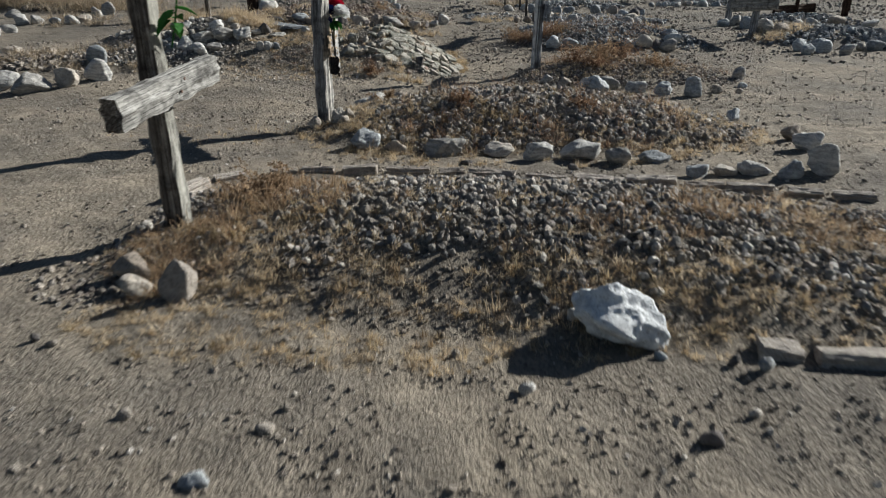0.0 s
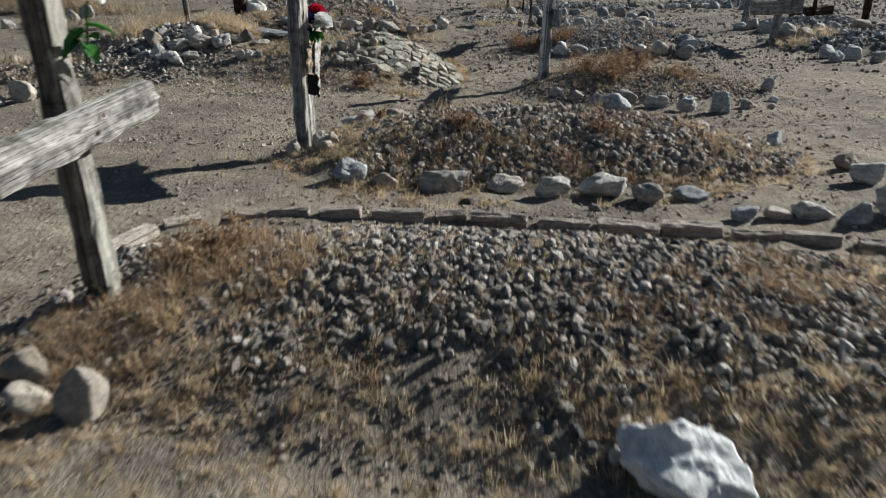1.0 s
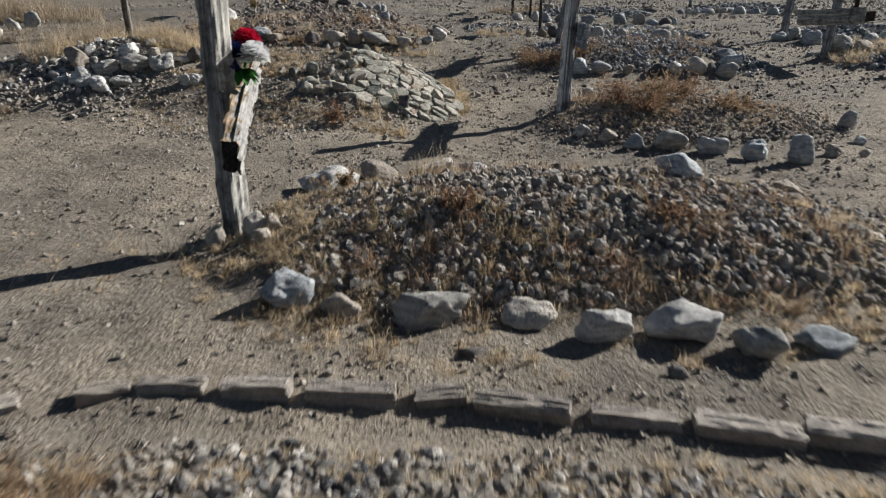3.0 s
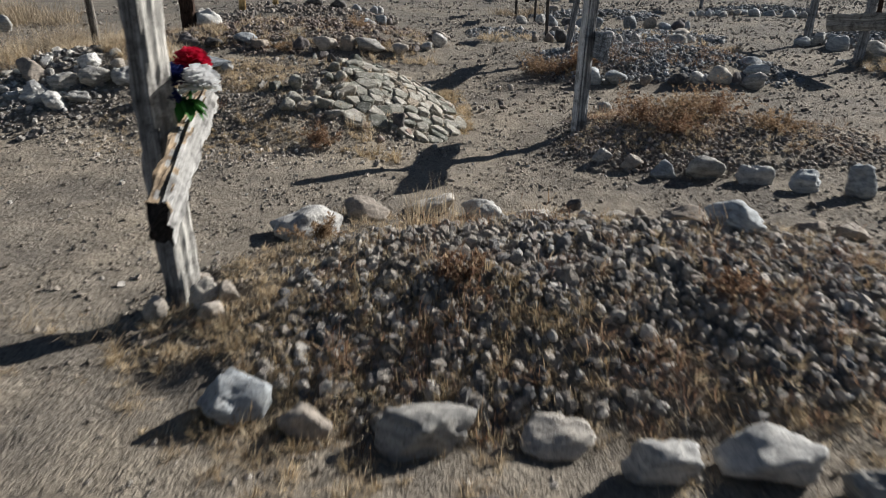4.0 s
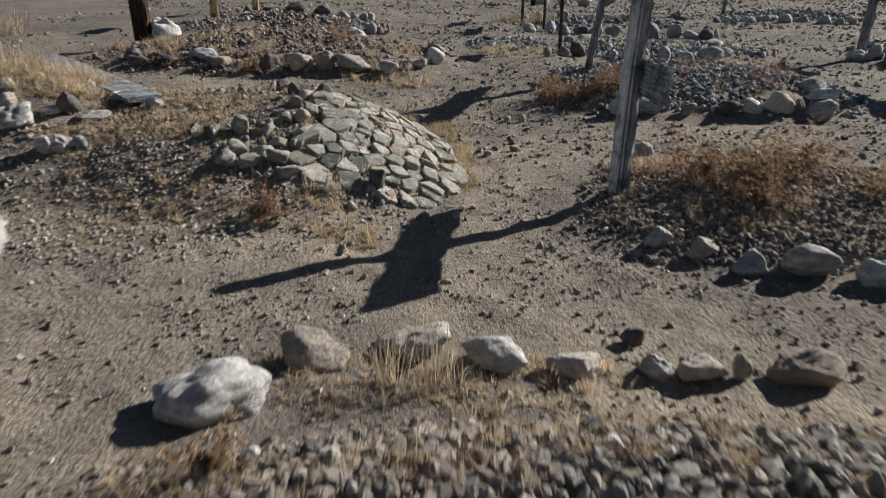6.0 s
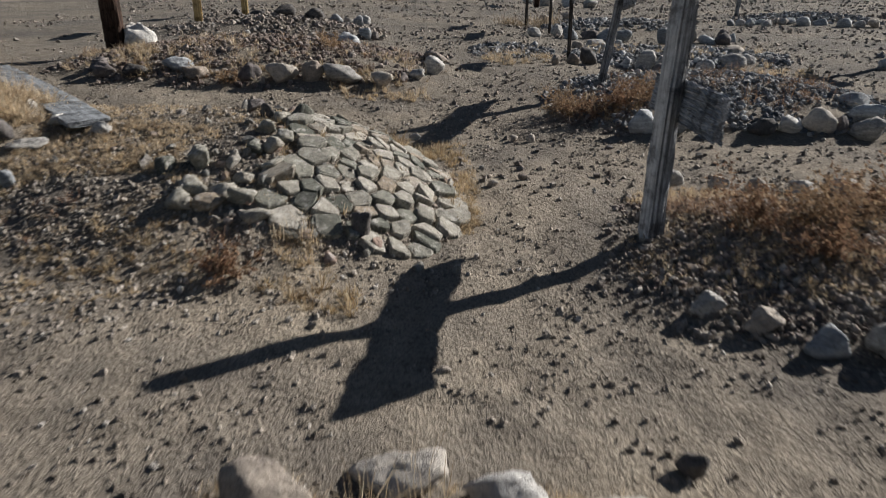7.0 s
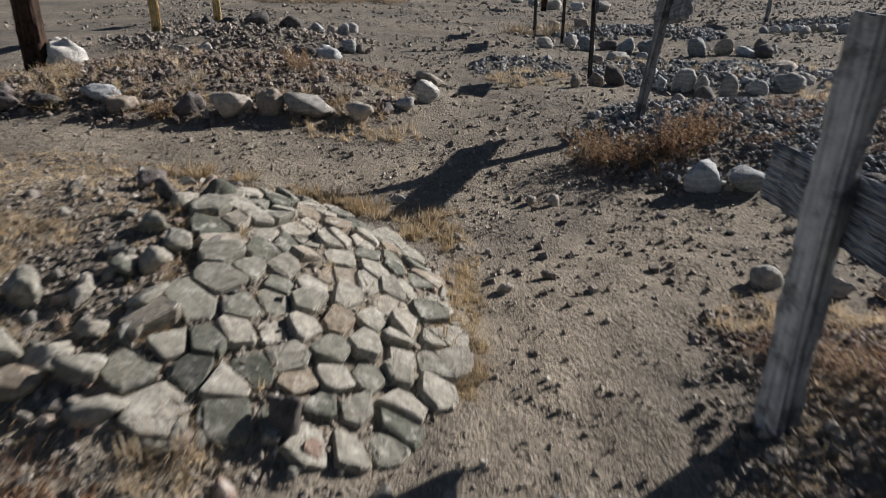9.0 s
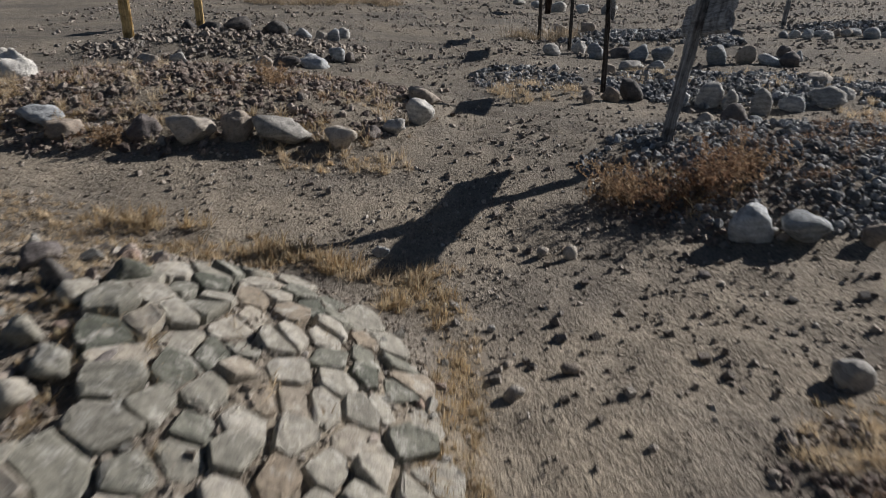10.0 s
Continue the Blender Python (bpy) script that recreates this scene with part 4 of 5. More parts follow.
# ---- stones: x, y, width, height, kind of stone ----
STONES = {
    "g2f": [
        (-0.51, 4.74, 0.19, 0.11, 1), (-0.31, 4.67, 0.15, 0.07, 2), (0.01, 4.63, 0.25, 0.11, 0), (0.36, 4.61, 0.19, 0.07, 2),
        (0.60, 4.49, 0.18, 0.10, 0), (0.86, 4.49, 0.24, 0.09, 0), (1.07, 4.36, 0.15, 0.09, 0), (1.31, 4.42, 0.18, 0.06, 1),
        (1.48, 4.11, 0.14, 0.07, 1), (1.63, 4.11, 0.14, 0.05, 2), (1.81, 4.14, 0.18, 0.07, 0), (1.99, 4.04, 0.14, 0.10, 1),
        (2.23, 4.16, 0.18, 0.15, 0), (2.39, 4.72, 0.18, 0.11, 0), (2.41, 5.01, 0.16, 0.09, 2), (2.13, 5.35, 0.10, 0.10, 1),
        (0.15, 4.38, 0.08, 0.03, 3), (0.78, 4.25, 0.06, 0.03, 3),
    ],
    "g2b": [
        (-0.32, 6.48, 0.21, 0.08, 2), (-0.01, 6.54, 0.24, 0.08, 2), (0.26, 6.48, 0.20, 0.10, 0),
        (0.50, 6.42, 0.16, 0.06, 2), (0.76, 6.42, 0.10, 0.06, 0), (0.90, 6.40, 0.16, 0.06, 2), (1.02, 6.39, 0.06, 0.08, 2),
        (1.22, 6.38, 0.22, 0.10, 2), (1.15, 5.61, 0.21, 0.11, 1), (0.73, 6.60, 0.08, 0.06, 3), (1.79, 6.28, 0.17, 0.06, 2),
        (1.95, 6.19, 0.16, 0.06, 2), (1.65, 5.51, 0.11, 0.04, 2), (-0.76, 5.29, 0.10, 0.09, 2), (-0.68, 5.29, 0.08, 0.07, 2), (-0.93, 5.27, 0.09, 0.07, 2), (-0.71, 5.19, 0.09, 0.06, 2),
        (-0.83, 5.48, 0.09, 0.05, 2),
    ],
    "g3f": [
        (1.04, 7.44, 0.12, 0.07, 0), (1.20, 7.33, 0.13, 0.07, 2), (1.35, 7.20, 0.14, 0.08, 1), (1.60, 7.18, 0.20, 0.12, 0),
        (1.85, 7.09, 0.19, 0.10, 0), (2.06, 6.92, 0.16, 0.11, 1), (2.30, 6.79, 0.15, 0.15, 1), (2.56, 6.92, 0.11, 0.07, 2),
        (2.78, 6.93, 0.07, 0.05, 2), (3.07, 7.73, 0.14, 0.11, 0), (2.97, 7.35, 0.10, 0.06, 1),
    ],
    "g3b": [
        (1.62, 8.99, 0.11, 0.07, 0), (1.83, 8.98, 0.13, 0.07, 2), (2.06, 8.95, 0.13, 0.07, 0),
        (2.28, 8.91, 0.16, 0.08, 2),
    ],
    "g7f": [
        (1.47, 10.14, 0.18, 0.13, 1), (1.70, 10.12, 0.21, 0.10, 1), (1.98, 10.08, 0.11, 0.08, 2), (2.29, 10.07, 0.18, 0.09, 3),
        (2.47, 10.09, 0.15, 0.10, 0), (2.69, 10.12, 0.20, 0.14, 2), (2.85, 10.12, 0.09, 0.09, 3), (3.00, 10.07, 0.21, 0.12, 0),
        (3.12, 10.31, 0.23, 0.11, 1), (3.16, 10.56, 0.22, 0.09, 1),
    ],
    "g7b": [
        (1.96, 12.75, 0.09, 0.10, 1), (2.15, 12.76, 0.18, 0.16, 0), (2.29, 12.70, 0.13, 0.12, 0), (2.44, 12.52, 0.15, 0.17, 0),
        (2.73, 12.63, 0.18, 0.10, 1), (3.06, 12.78, 0.25, 0.12, 0), (3.29, 12.97, 0.15, 0.08, 0), (3.34, 13.51, 0.23, 0.09, 2),
        (1.90, 12.07, 0.14, 0.09, 2), (2.16, 12.23, 0.19, 0.12, 3), (2.31, 12.23, 0.09, 0.05, 1),
    ],
    "g8": [
        (1.58, 12.82, 0.16, 0.15, 3), (1.40, 12.72, 0.13, 0.10, 2), (1.21, 12.58, 0.09, 0.09, 2), (1.31, 15.40, 0.18, 0.11, 0),
        (1.65, 15.64, 0.17, 0.13, 0), (1.80, 15.35, 0.19, 0.15, 1), (2.09, 15.58, 0.23, 0.10, 3), (2.28, 15.49, 0.20, 0.15, 1),
        (2.51, 15.37, 0.22, 0.15, 1), (2.98, 15.07, 0.20, 0.18, 1), (3.33, 15.15, 0.20, 0.16, 2), (3.56, 15.08, 0.22, 0.09, 1),
        (3.73, 14.99, 0.20, 0.13, 3), (4.02, 15.82, 0.14, 0.11, 3), (3.98, 15.38, 0.13, 0.10, 1), (1.99, 14.59, 0.22, 0.08, 0),
        (1.71, 14.29, 0.13, 0.07, 2), (2.32, 14.89, 0.17, 0.07, 1),
    ],
    "g9": [
        (1.72, 23.74, 0.27, 0.14, 0), (2.02, 23.05, 0.23, 0.13, 1), (2.33, 22.09, 0.30, 0.18, 0), (2.75, 21.83, 0.25, 0.14, 1),
        (3.19, 21.47, 0.29, 0.16, 0), (1.75, 25.34, 0.29, 0.15, 1), (1.79, 18.05, 0.18, 0.11, 2), (2.25, 18.43, 0.20, 0.12, 2),
        (1.52, 17.86, 0.15, 0.08, 2),
    ],
    "g12": [
        (4.74, 17.52, 0.12, 0.09, 1), (4.93, 17.59, 0.15, 0.10, 0), (5.14, 17.66, 0.14, 0.09, 1), (5.30, 17.67, 0.17, 0.08, 1),
        (5.53, 17.66, 0.12, 0.09, 2), (5.74, 17.61, 0.19, 0.09, 1), (5.93, 17.55, 0.19, 0.09, 0), (5.00, 17.40, 0.16, 0.11, 1),
        (5.28, 17.41, 0.17, 0.09, 0), (5.60, 17.54, 0.16, 0.09, 2), (5.85, 17.37, 0.23, 0.13, 1), (6.20, 17.51, 0.23, 0.12, 1),
        (6.49, 17.32, 0.21, 0.13, 1), (6.74, 17.34, 0.17, 0.11, 0), (6.98, 17.36, 0.18, 0.11, 2),
    ],
    "g10": [
        (4.93, 12.89, 0.17, 0.14, 0), (4.74, 12.92, 0.19, 0.11, 1), (5.04, 12.75, 0.17, 0.13, 1), (4.68, 11.18, 0.30, 0.20, 0),
        (4.89, 11.00, 0.21, 0.12, 2), (4.75, 10.08, 0.20, 0.14, 1), (5.06, 10.10, 0.26, 0.14, 1), (4.73, 9.78, 0.20, 0.12, 1),
        (5.03, 9.96, 0.19, 0.14, 1), (5.24, 9.77, 0.20, 0.12, 0), (5.62, 10.14, 0.18, 0.10, 2), (5.81, 10.15, 0.22, 0.12, 1),
        (6.09, 10.33, 0.21, 0.14, 1), (4.72, 11.14, 0.25, 0.19, 0), (4.98, 12.52, 0.19, 0.12, 1), (5.79, 12.50, 0.19, 0.11, 0),
        (6.05, 12.53, 0.23, 0.12, 0), (5.00, 12.48, 0.23, 0.16, 1), (7.01, 12.52, 0.28, 0.12, 0), (6.51, 12.64, 0.28, 0.12, 2),
    ],
    "g11": [
        (-4.11, 6.89, 0.32, 0.15, 0), (-3.75, 6.76, 0.31, 0.15, 0), (-3.52, 6.94, 0.22, 0.16, 2), (-3.34, 7.23, 0.23, 0.18, 0),
        (-3.54, 7.67, 0.24, 0.16, 1), (-5.17, 9.02, 0.27, 0.09, 2), (-4.62, 8.79, 0.26, 0.09, 2),
    ],
    "g14": [
        (-6.19, 11.25, 0.20, 0.13, 0), (-5.96, 11.24, 0.17, 0.11, 0), (-5.70, 11.23, 0.15, 0.08, 1), (-5.45, 11.25, 0.22, 0.11, 0),
        (-5.34, 11.50, 0.14, 0.10, 2), (-5.41, 12.01, 0.16, 0.14, 0), (-5.50, 12.67, 0.24, 0.18, 0), (-6.16, 10.49, 0.15, 0.10, 0),
        (-6.04, 10.63, 0.19, 0.10, 0), (-5.36, 11.33, 0.21, 0.10, 2), (-6.73, 12.01, 0.22, 0.10, 0),
    ],
    "g5": [
        (-2.88, 8.34, 0.26, 0.18, 2), (-2.74, 8.07, 0.22, 0.16, 0), (-2.60, 8.20, 0.24, 0.13, 0), (-2.57, 7.95, 0.22, 0.14, 0),
        (-2.43, 8.04, 0.20, 0.09, 0), (-2.39, 8.25, 0.27, 0.14, 0), (-2.18, 8.27, 0.22, 0.14, 0), (-1.98, 8.46, 0.15, 0.13, 3),
        (-1.84, 8.43, 0.22, 0.05, 0), (-1.95, 8.10, 0.11, 0.09, 0), (-1.87, 8.13, 0.13, 0.09, 0), (-1.80, 8.16, 0.09, 0.07, 1),
        (-1.55, 8.58, 0.12, 0.06, 0), (-2.07, 8.40, 0.13, 0.05, 0), (-2.30, 8.43, 0.13, 0.07, 2), (-2.89, 8.06, 0.14, 0.07, 1),
        (-3.02, 8.19, 0.13, 0.07, 0), (-2.50, 8.42, 0.2, 0.11, 0),
    ],
    "g6f": [
        (-2.10, 11.26, 0.25, 0.09, 1), (-1.91, 11.13, 0.19, 0.08, 2), (-1.49, 11.13, 0.20, 0.11, 3), (-1.21, 11.11, 0.24, 0.13, 2),
        (-0.97, 11.15, 0.17, 0.14, 2), (-0.73, 11.19, 0.30, 0.14, 0), (-0.41, 11.18, 0.17, 0.11, 2), (-0.27, 11.36, 0.12, 0.06, 3),
        (-0.14, 11.48, 0.14, 0.07, 0), (0.01, 11.70, 0.17, 0.14, 0), (0.01, 12.23, 0.24, 0.09, 2), (-2.66, 11.15, 0.18, 0.10, 3),
        (-2.42, 11.16, 0.18, 0.08, 3), (-2.78, 11.31, 0.16, 0.09, 3),
    ],
    "g6b": [
        (-1.43, 13.68, 0.19, 0.11, 2), (-1.25, 13.87, 0.24, 0.09, 3), (-1.02, 13.97, 0.24, 0.10, 1), (-0.86, 14.28, 0.15, 0.11, 1),
        (-0.75, 14.31, 0.11, 0.08, 3), (-2.13, 13.69, 0.16, 0.11, 0), (-2.48, 13.85, 0.19, 0.07, 2), (-1.30, 15.02, 0.16, 0.10, 1),
        (-1.24, 15.75, 0.13, 0.10, 2), (-1.12, 15.83, 0.16, 0.11, 1), (-1.07, 16.24, 0.15, 0.10, 0), (-1.57, 14.95, 0.24, 0.12, 3),
        (-1.93, 14.87, 0.26, 0.13, 3), (-2.63, 16.21, 0.27, 0.11, 3), (-3.03, 16.63, 0.19, 0.11, 3),
    ],
    "misc": [
        (-1.23, 2.66, 0.15, 0.09, 2), (-1.17, 2.53, 0.12, 0.07, 2), (0.25, 1.85, 0.05, 0.03, 0),
        (-0.89, 1.72, 0.04, 0.03, 2), (-0.61, 1.45, 0.08, 0.03, 1), (0.71, 1.60, 0.06, 0.04, 3), (0.99, 1.94, 0.05, 0.04, 1),
        (0.69, 2.02, 0.04, 0.02, 1), (0.90, 1.97, 0.04, 0.03, 3), (0.87, 1.72, 0.04, 0.02, 2), (-1.36, 2.15, 0.04, 0.02, 3),
        (-1.29, 2.12, 0.04, 0.02, 2), (-0.48, 1.65, 0.05, 0.02, 2), (-0.10, 10.01, 0.07, 0.04, 1), (0.58, 10.05, 0.05, 0.04, 2),
        (0.69, 10.03, 0.06, 0.05, 2), (1.19, 9.84, 0.06, 0.02, 3), (1.45, 9.64, 0.05, 0.02, 3), (0.37, 8.99, 0.06, 0.03, 2),
        (0.55, 9.12, 0.06, 0.03, 2), (0.33, 9.43, 0.03, 0.02, 0), (0.20, 9.58, 0.05, 0.02, 0), (0.36, 9.16, 0.04, 0.02, 2),
        (0.10, 7.07, 0.05, 0.02, 2),
    ],
}
ROUNDED = ("g3f", "g3b", "g7f", "g7b", "g10", "g12", "g8", "g9")
STONE_WORDS = ("pale rounded stone", "blue-grey banded stone", "tan weathered stone", "dark rough stone")
rng = np.random.default_rng(5)


def stone(name, x, y, w, d, h, mat, turn, label, group="", sharp=10, level=4, rough=0.05, tip=(0, 0), core=0.68, peak=0.0, jag=0.09, lift=0.0):
    """One stone, a third of its height in the ground."""
    v, f = rock_shape(rng, level, sharp, 12, rough, core, jag)
    v[:, :2] *= (1 - peak * (v[:, 2:] + 0.5))
    high = h * 1.35
    ob = new(name, mesh_from("stone", v * np.array((w, d, high)), f, mat, True))
    ob.matrix_basis = pose(x, y, float(ground_height(x, y)) + high * 0.5 - h * 0.3 + lift, tip[0], tip[1], turn)
    return tagged(ob, label, "stone", group)


for row, stones in STONES.items():
    for x, y, w, h, kind in stones:
        level = 4 if y < 9.5 and w > 0.09 else 3 if w > 0.06 else 2
        loose = row == "misc"
        words = STONE_WORDS[kind] + (" lying loose on the dirt" if loose else " bordering a grave mound")
        stone("stone" if loose else "border_stone", x, y, w * (0.85 if row == "g5" else 1.08), w * rng.uniform(0.65, 0.85), h * (0.85 if row == "g5" else 1.1), M_STONE[kind], rng.uniform(-18, 18), words, "" if loose else "border stones", rng.uniform(9, 16) if row in ROUNDED else rng.uniform(18, 40), level, 0.08, rng.uniform(-8, 8, 2), 0.8 if row in ROUNDED else 0.68, 0.0, 0.06 if row in ROUNDED else 0.1)
stone("white_rock", 0.578, 2.15, 0.37, 0.27, 0.16, M_QUARTZ, 150, "large jagged white quartz rock beside a gravel grave", "", 26, 5, 0.05, (2, -8), 0.76, 0.15, 0.12, 0.02)
stone("border_stone", -0.575, 6.2, 0.34, 0.24, 0.15, M_STONE[0], 8, "pale rounded boulder at the corner of a grave", "border stones", 14, 4, 0.08, (0, 6), 0.8)
stone("stone", -0.99, 2.5, 0.2, 0.18, 0.14, M_KERB, 30, "pointed grey stone standing in dry grass", "", 24, 4, 0.05, (0, 0), 0.6, 0.5)
stone("boulder", -2.8, 12.33, 0.37, 0.32, 0.225, M_PALE_RUBBLE, 10, "jagged white boulder beside a dark post", "", 24, 4, 0.1, (0, 5), 0.6, 0.1, 0.2, -0.02)
stone("border_stone", 1.394, 9.089, 0.125, 0.11, 0.085, M_STONE[0], 0, "white rounded stone at a grave edge", "border stones", 14, 4, 0.05, (0, 0), 0.8)

# ---- kerb of the front grave: each brick from one end to the other ----
KERB = [(-1.42, 3.58, -1.31, 3.90), (-1.29, 3.95, -1.14, 4.05), (-1.0, 4.07, -0.85, 4.13), (-0.83, 4.12, -0.60, 4.11), (-0.58, 4.10, -0.35, 4.08), (-0.33, 4.08, -0.05, 4.06), (-0.02, 4.06, 0.14, 4.07), (0.15, 4.04, 0.45, 3.98), (0.47, 3.98, 0.73, 3.94), (0.74, 3.94, 1.02, 3.88), (1.03, 3.91, 1.31, 3.83), (1.33, 3.82, 1.54, 3.80), (1.56, 3.82, 1.83, 3.74), (1.86, 3.74, 2.05, 3.68), (2.07, 3.67, 2.29, 3.60)]
kerb = tagged(new("grave_kerb"), "row of worn grey kerb bricks along a gravel grave", "kerb")
near_kerb = tagged(new("grave_kerb"), "two worn grey kerb blocks at a grave edge", "kerb")
for i, (x0, y0, x1, y1) in enumerate(KERB + [(1.01, 2.02, 1.15, 1.99), (1.18, 1.97, 1.63, 1.9)]):
    size = math.hypot(x1 - x0, y1 - y0) * rng.uniform(0.84, 0.99)
    lone = i >= len(KERB)
    brick = part("brick", timber(size, 0.07 if not lone else 0.09, 0.062 if not lone else 0.085, rng, 0.0032, along=12), M_KERB, near_kerb if lone else kerb)
    sunk = 0.016 if i < 2 else 0.012 if i in (2, 3, 6, 8, 11) else 0.018 if i > 11 else 0.0
    za = float(ground_base(np.array(x0), np.array(y0 + 0.05)))
    brick.matrix_basis = look((x0, y0 + 0.04, za + 0.018 - sunk), (x1, y1 + 0.04, za + 0.018 - sunk + rng.uniform(-0.014, 0.014)), rng.uniform(-9, 9)) @ pose(0, 0, -size)


# ---- cobbled mound ----
def cell(p, others, reach):
    """The polygon of all places nearer to p than to the others."""
    poly = [p + reach * np.array((math.cos(a), math.sin(a))) for a in np.linspace(0, 2 * math.pi, 17)[:-1]]
    for o in others:
        nrm, mid = o - p, (o + p) / 2
        out = []
        for a, b in zip(poly, poly[1:] + poly[:1]):
            da, db = (a - mid) @ nrm, (b - mid) @ nrm
            if da <= 0:
                out.append(a)
            if da * db < 0:
                out.append(a + (b - a) * da / (da - db))
        poly = out
        if len(poly) < 3:
            break
    return poly


def cobble(poly, rng, thick):
    """A flat stone with worn corners and rim, over a polygon round (0, 0)."""
    c = np.mean(poly, axis=0)
    bm = bmesh.new()
    ring = []
    for a, b in zip(poly, poly[1:] + poly[:1]):
        if np.hypot(*(b - a)) < 0.012:
            ring.append((a + b) / 2)
        else:
            ring += [a + (b - a) * u for u in (0.11, 0.89)]
    ring = [c + (q - c) * (1 + rng.normal() * 0.05) for q in ring]
    levels = []
    tilt = rng.normal(size=2) * 0.14
    for s, z in ((0.9, -0.9 * thick), (1.0, 0.05 * thick), (0.975, 0.32 * thick), (0.91, 0.46 * thick), (0.7, 0.5 * thick)):
        levels.append([bm.verts.new((*(c + (q - c) * s), z + (tilt @ (q - c) * s if z > 0 else 0) + (rng.normal() * 0.03 * thick if z > 0 else 0))) for q in ring])
    m = len(ring)
    for r0, r1 in zip(levels, levels[1:]):
        for k in range(m):
            bm.faces.new((r0[k], r0[(k + 1) % m], r1[(k + 1) % m], r1[k]))
    bm.faces.new(levels[-1])
    for face in bm.faces:
        face.smooth = False
    return bm


EDGE = [np.array(p) for p in ((0.2, 8.5), (0.1, 8.22), (-0.01, 8.02), (-0.18, 7.96), (-0.3, 7.98), (-0.45, 7.95), (-0.6, 7.92), (-0.68, 8.05), (-0.66, 8.2), (-0.6, 8.33), (-0.52, 8.47), (-0.6, 8.62), (-0.64, 8.78), (-0.6, 9.0), (-0.52, 9.2), (-0.3, 9.3), (-0.05, 9.2), (0.07, 9.0), (0.13, 8.72))]


def within(p, poly):
    hit = False
    for a, b in zip(poly, poly[1:] + poly[:1]):
        if (a[1] > p[1]) != (b[1] > p[1]) and p[0] < a[0] + (b[0] - a[0]) * (p[1] - a[1]) / (b[1] - a[1]):
            hit = not hit
    return hit


crng = np.random.default_rng(12)
pts = []
while len(pts) < 104:
    p = np.array((crng.uniform(-0.75, 0.22), crng.uniform(7.9, 9.35)))
    if within(p, EDGE) and min((np.hypot(*(p - o)) for o in pts), default=9) > 0.062:
        pts.append(p)
fine = [np.array((x, y)) for x in np.arange(-0.75, 0.22, 0.02) for y in np.arange(7.9, 9.35, 0.02) if within((x, y), EDGE)]
for _ in range(3):
    owner = np.argmin(np.sum((np.array(fine)[:, None] - np.array(pts)[None]) ** 2, -1), axis=1)
    pts = [0.35 * p + 0.65 * np.mean(np.array(fine)[owner == i], axis=0) if np.any(owner == i) else p for i, p in enumerate(pts)]
cobbles = tagged(new("cobbled_mound"), "cobbled grave mound of fitted grey and tan stones", "grave mound")
for p in pts:
    near = sorted((o for o in pts if o is not p), key=lambda o: np.hypot(*(o - p)))[:12]
    poly = cell(p, near, crng.uniform(0.085, 0.105))
    shrink = crng.uniform(0.9, 0.985)
    local = [(q - p) * shrink for q in poly]
    e = 0.04
    hx = float(ground_base(p[0] + e, p[1]) - ground_base(p[0] - e, p[1])) / (2 * e)
    hy = float(ground_base(p[0], p[1] + e) - ground_base(p[0], p[1] - e)) / (2 * e)
    ob = part("cobble", cobble(local, crng, crng.uniform(0.036, 0.052)), M_COBBLE, cobbles)
    nrm = Vector((-hx, -hy, 1)).normalized()
    ob.matrix_basis = Matrix.Translation((p[0], p[1], float(ground_base(*p)) + crng.uniform(-0.016, 0.012))) @ Vector((0, 0, 1)).rotation_difference(nrm).to_matrix().to_4x4()
rub = np.random.default_rng(13)
for cx, cy, sx, sy, n, small, large in ((-0.95, 8.15, 0.15, 0.14, 22, 0.03, 0.05), (-0.74, 8.5, 0.06, 0.24, 22, 0.035, 0.06), (-0.45, 7.9, 0.22, 0.05, 16, 0.03, 0.05), (-1.2, 8.45, 0.3, 0.3, 14, 0.03, 0.04), (-0.75, 9.02, 0.1, 0.08, 8, 0.05, 0.05), (0.12, 8.7, 0.06, 0.28, 22, 0.025, 0.04)):
    xs, ys = cx + sx * rub.normal(size=n), cy + sy * rub.normal(size=n)
    tagged(heap("rubble", rub, xs, ys, small + large * rub.random(n), 3, M_RUBBLE, 0.35), "loose grey rubble stones at the side of a cobbled mound", "rubble", kind="stuff")
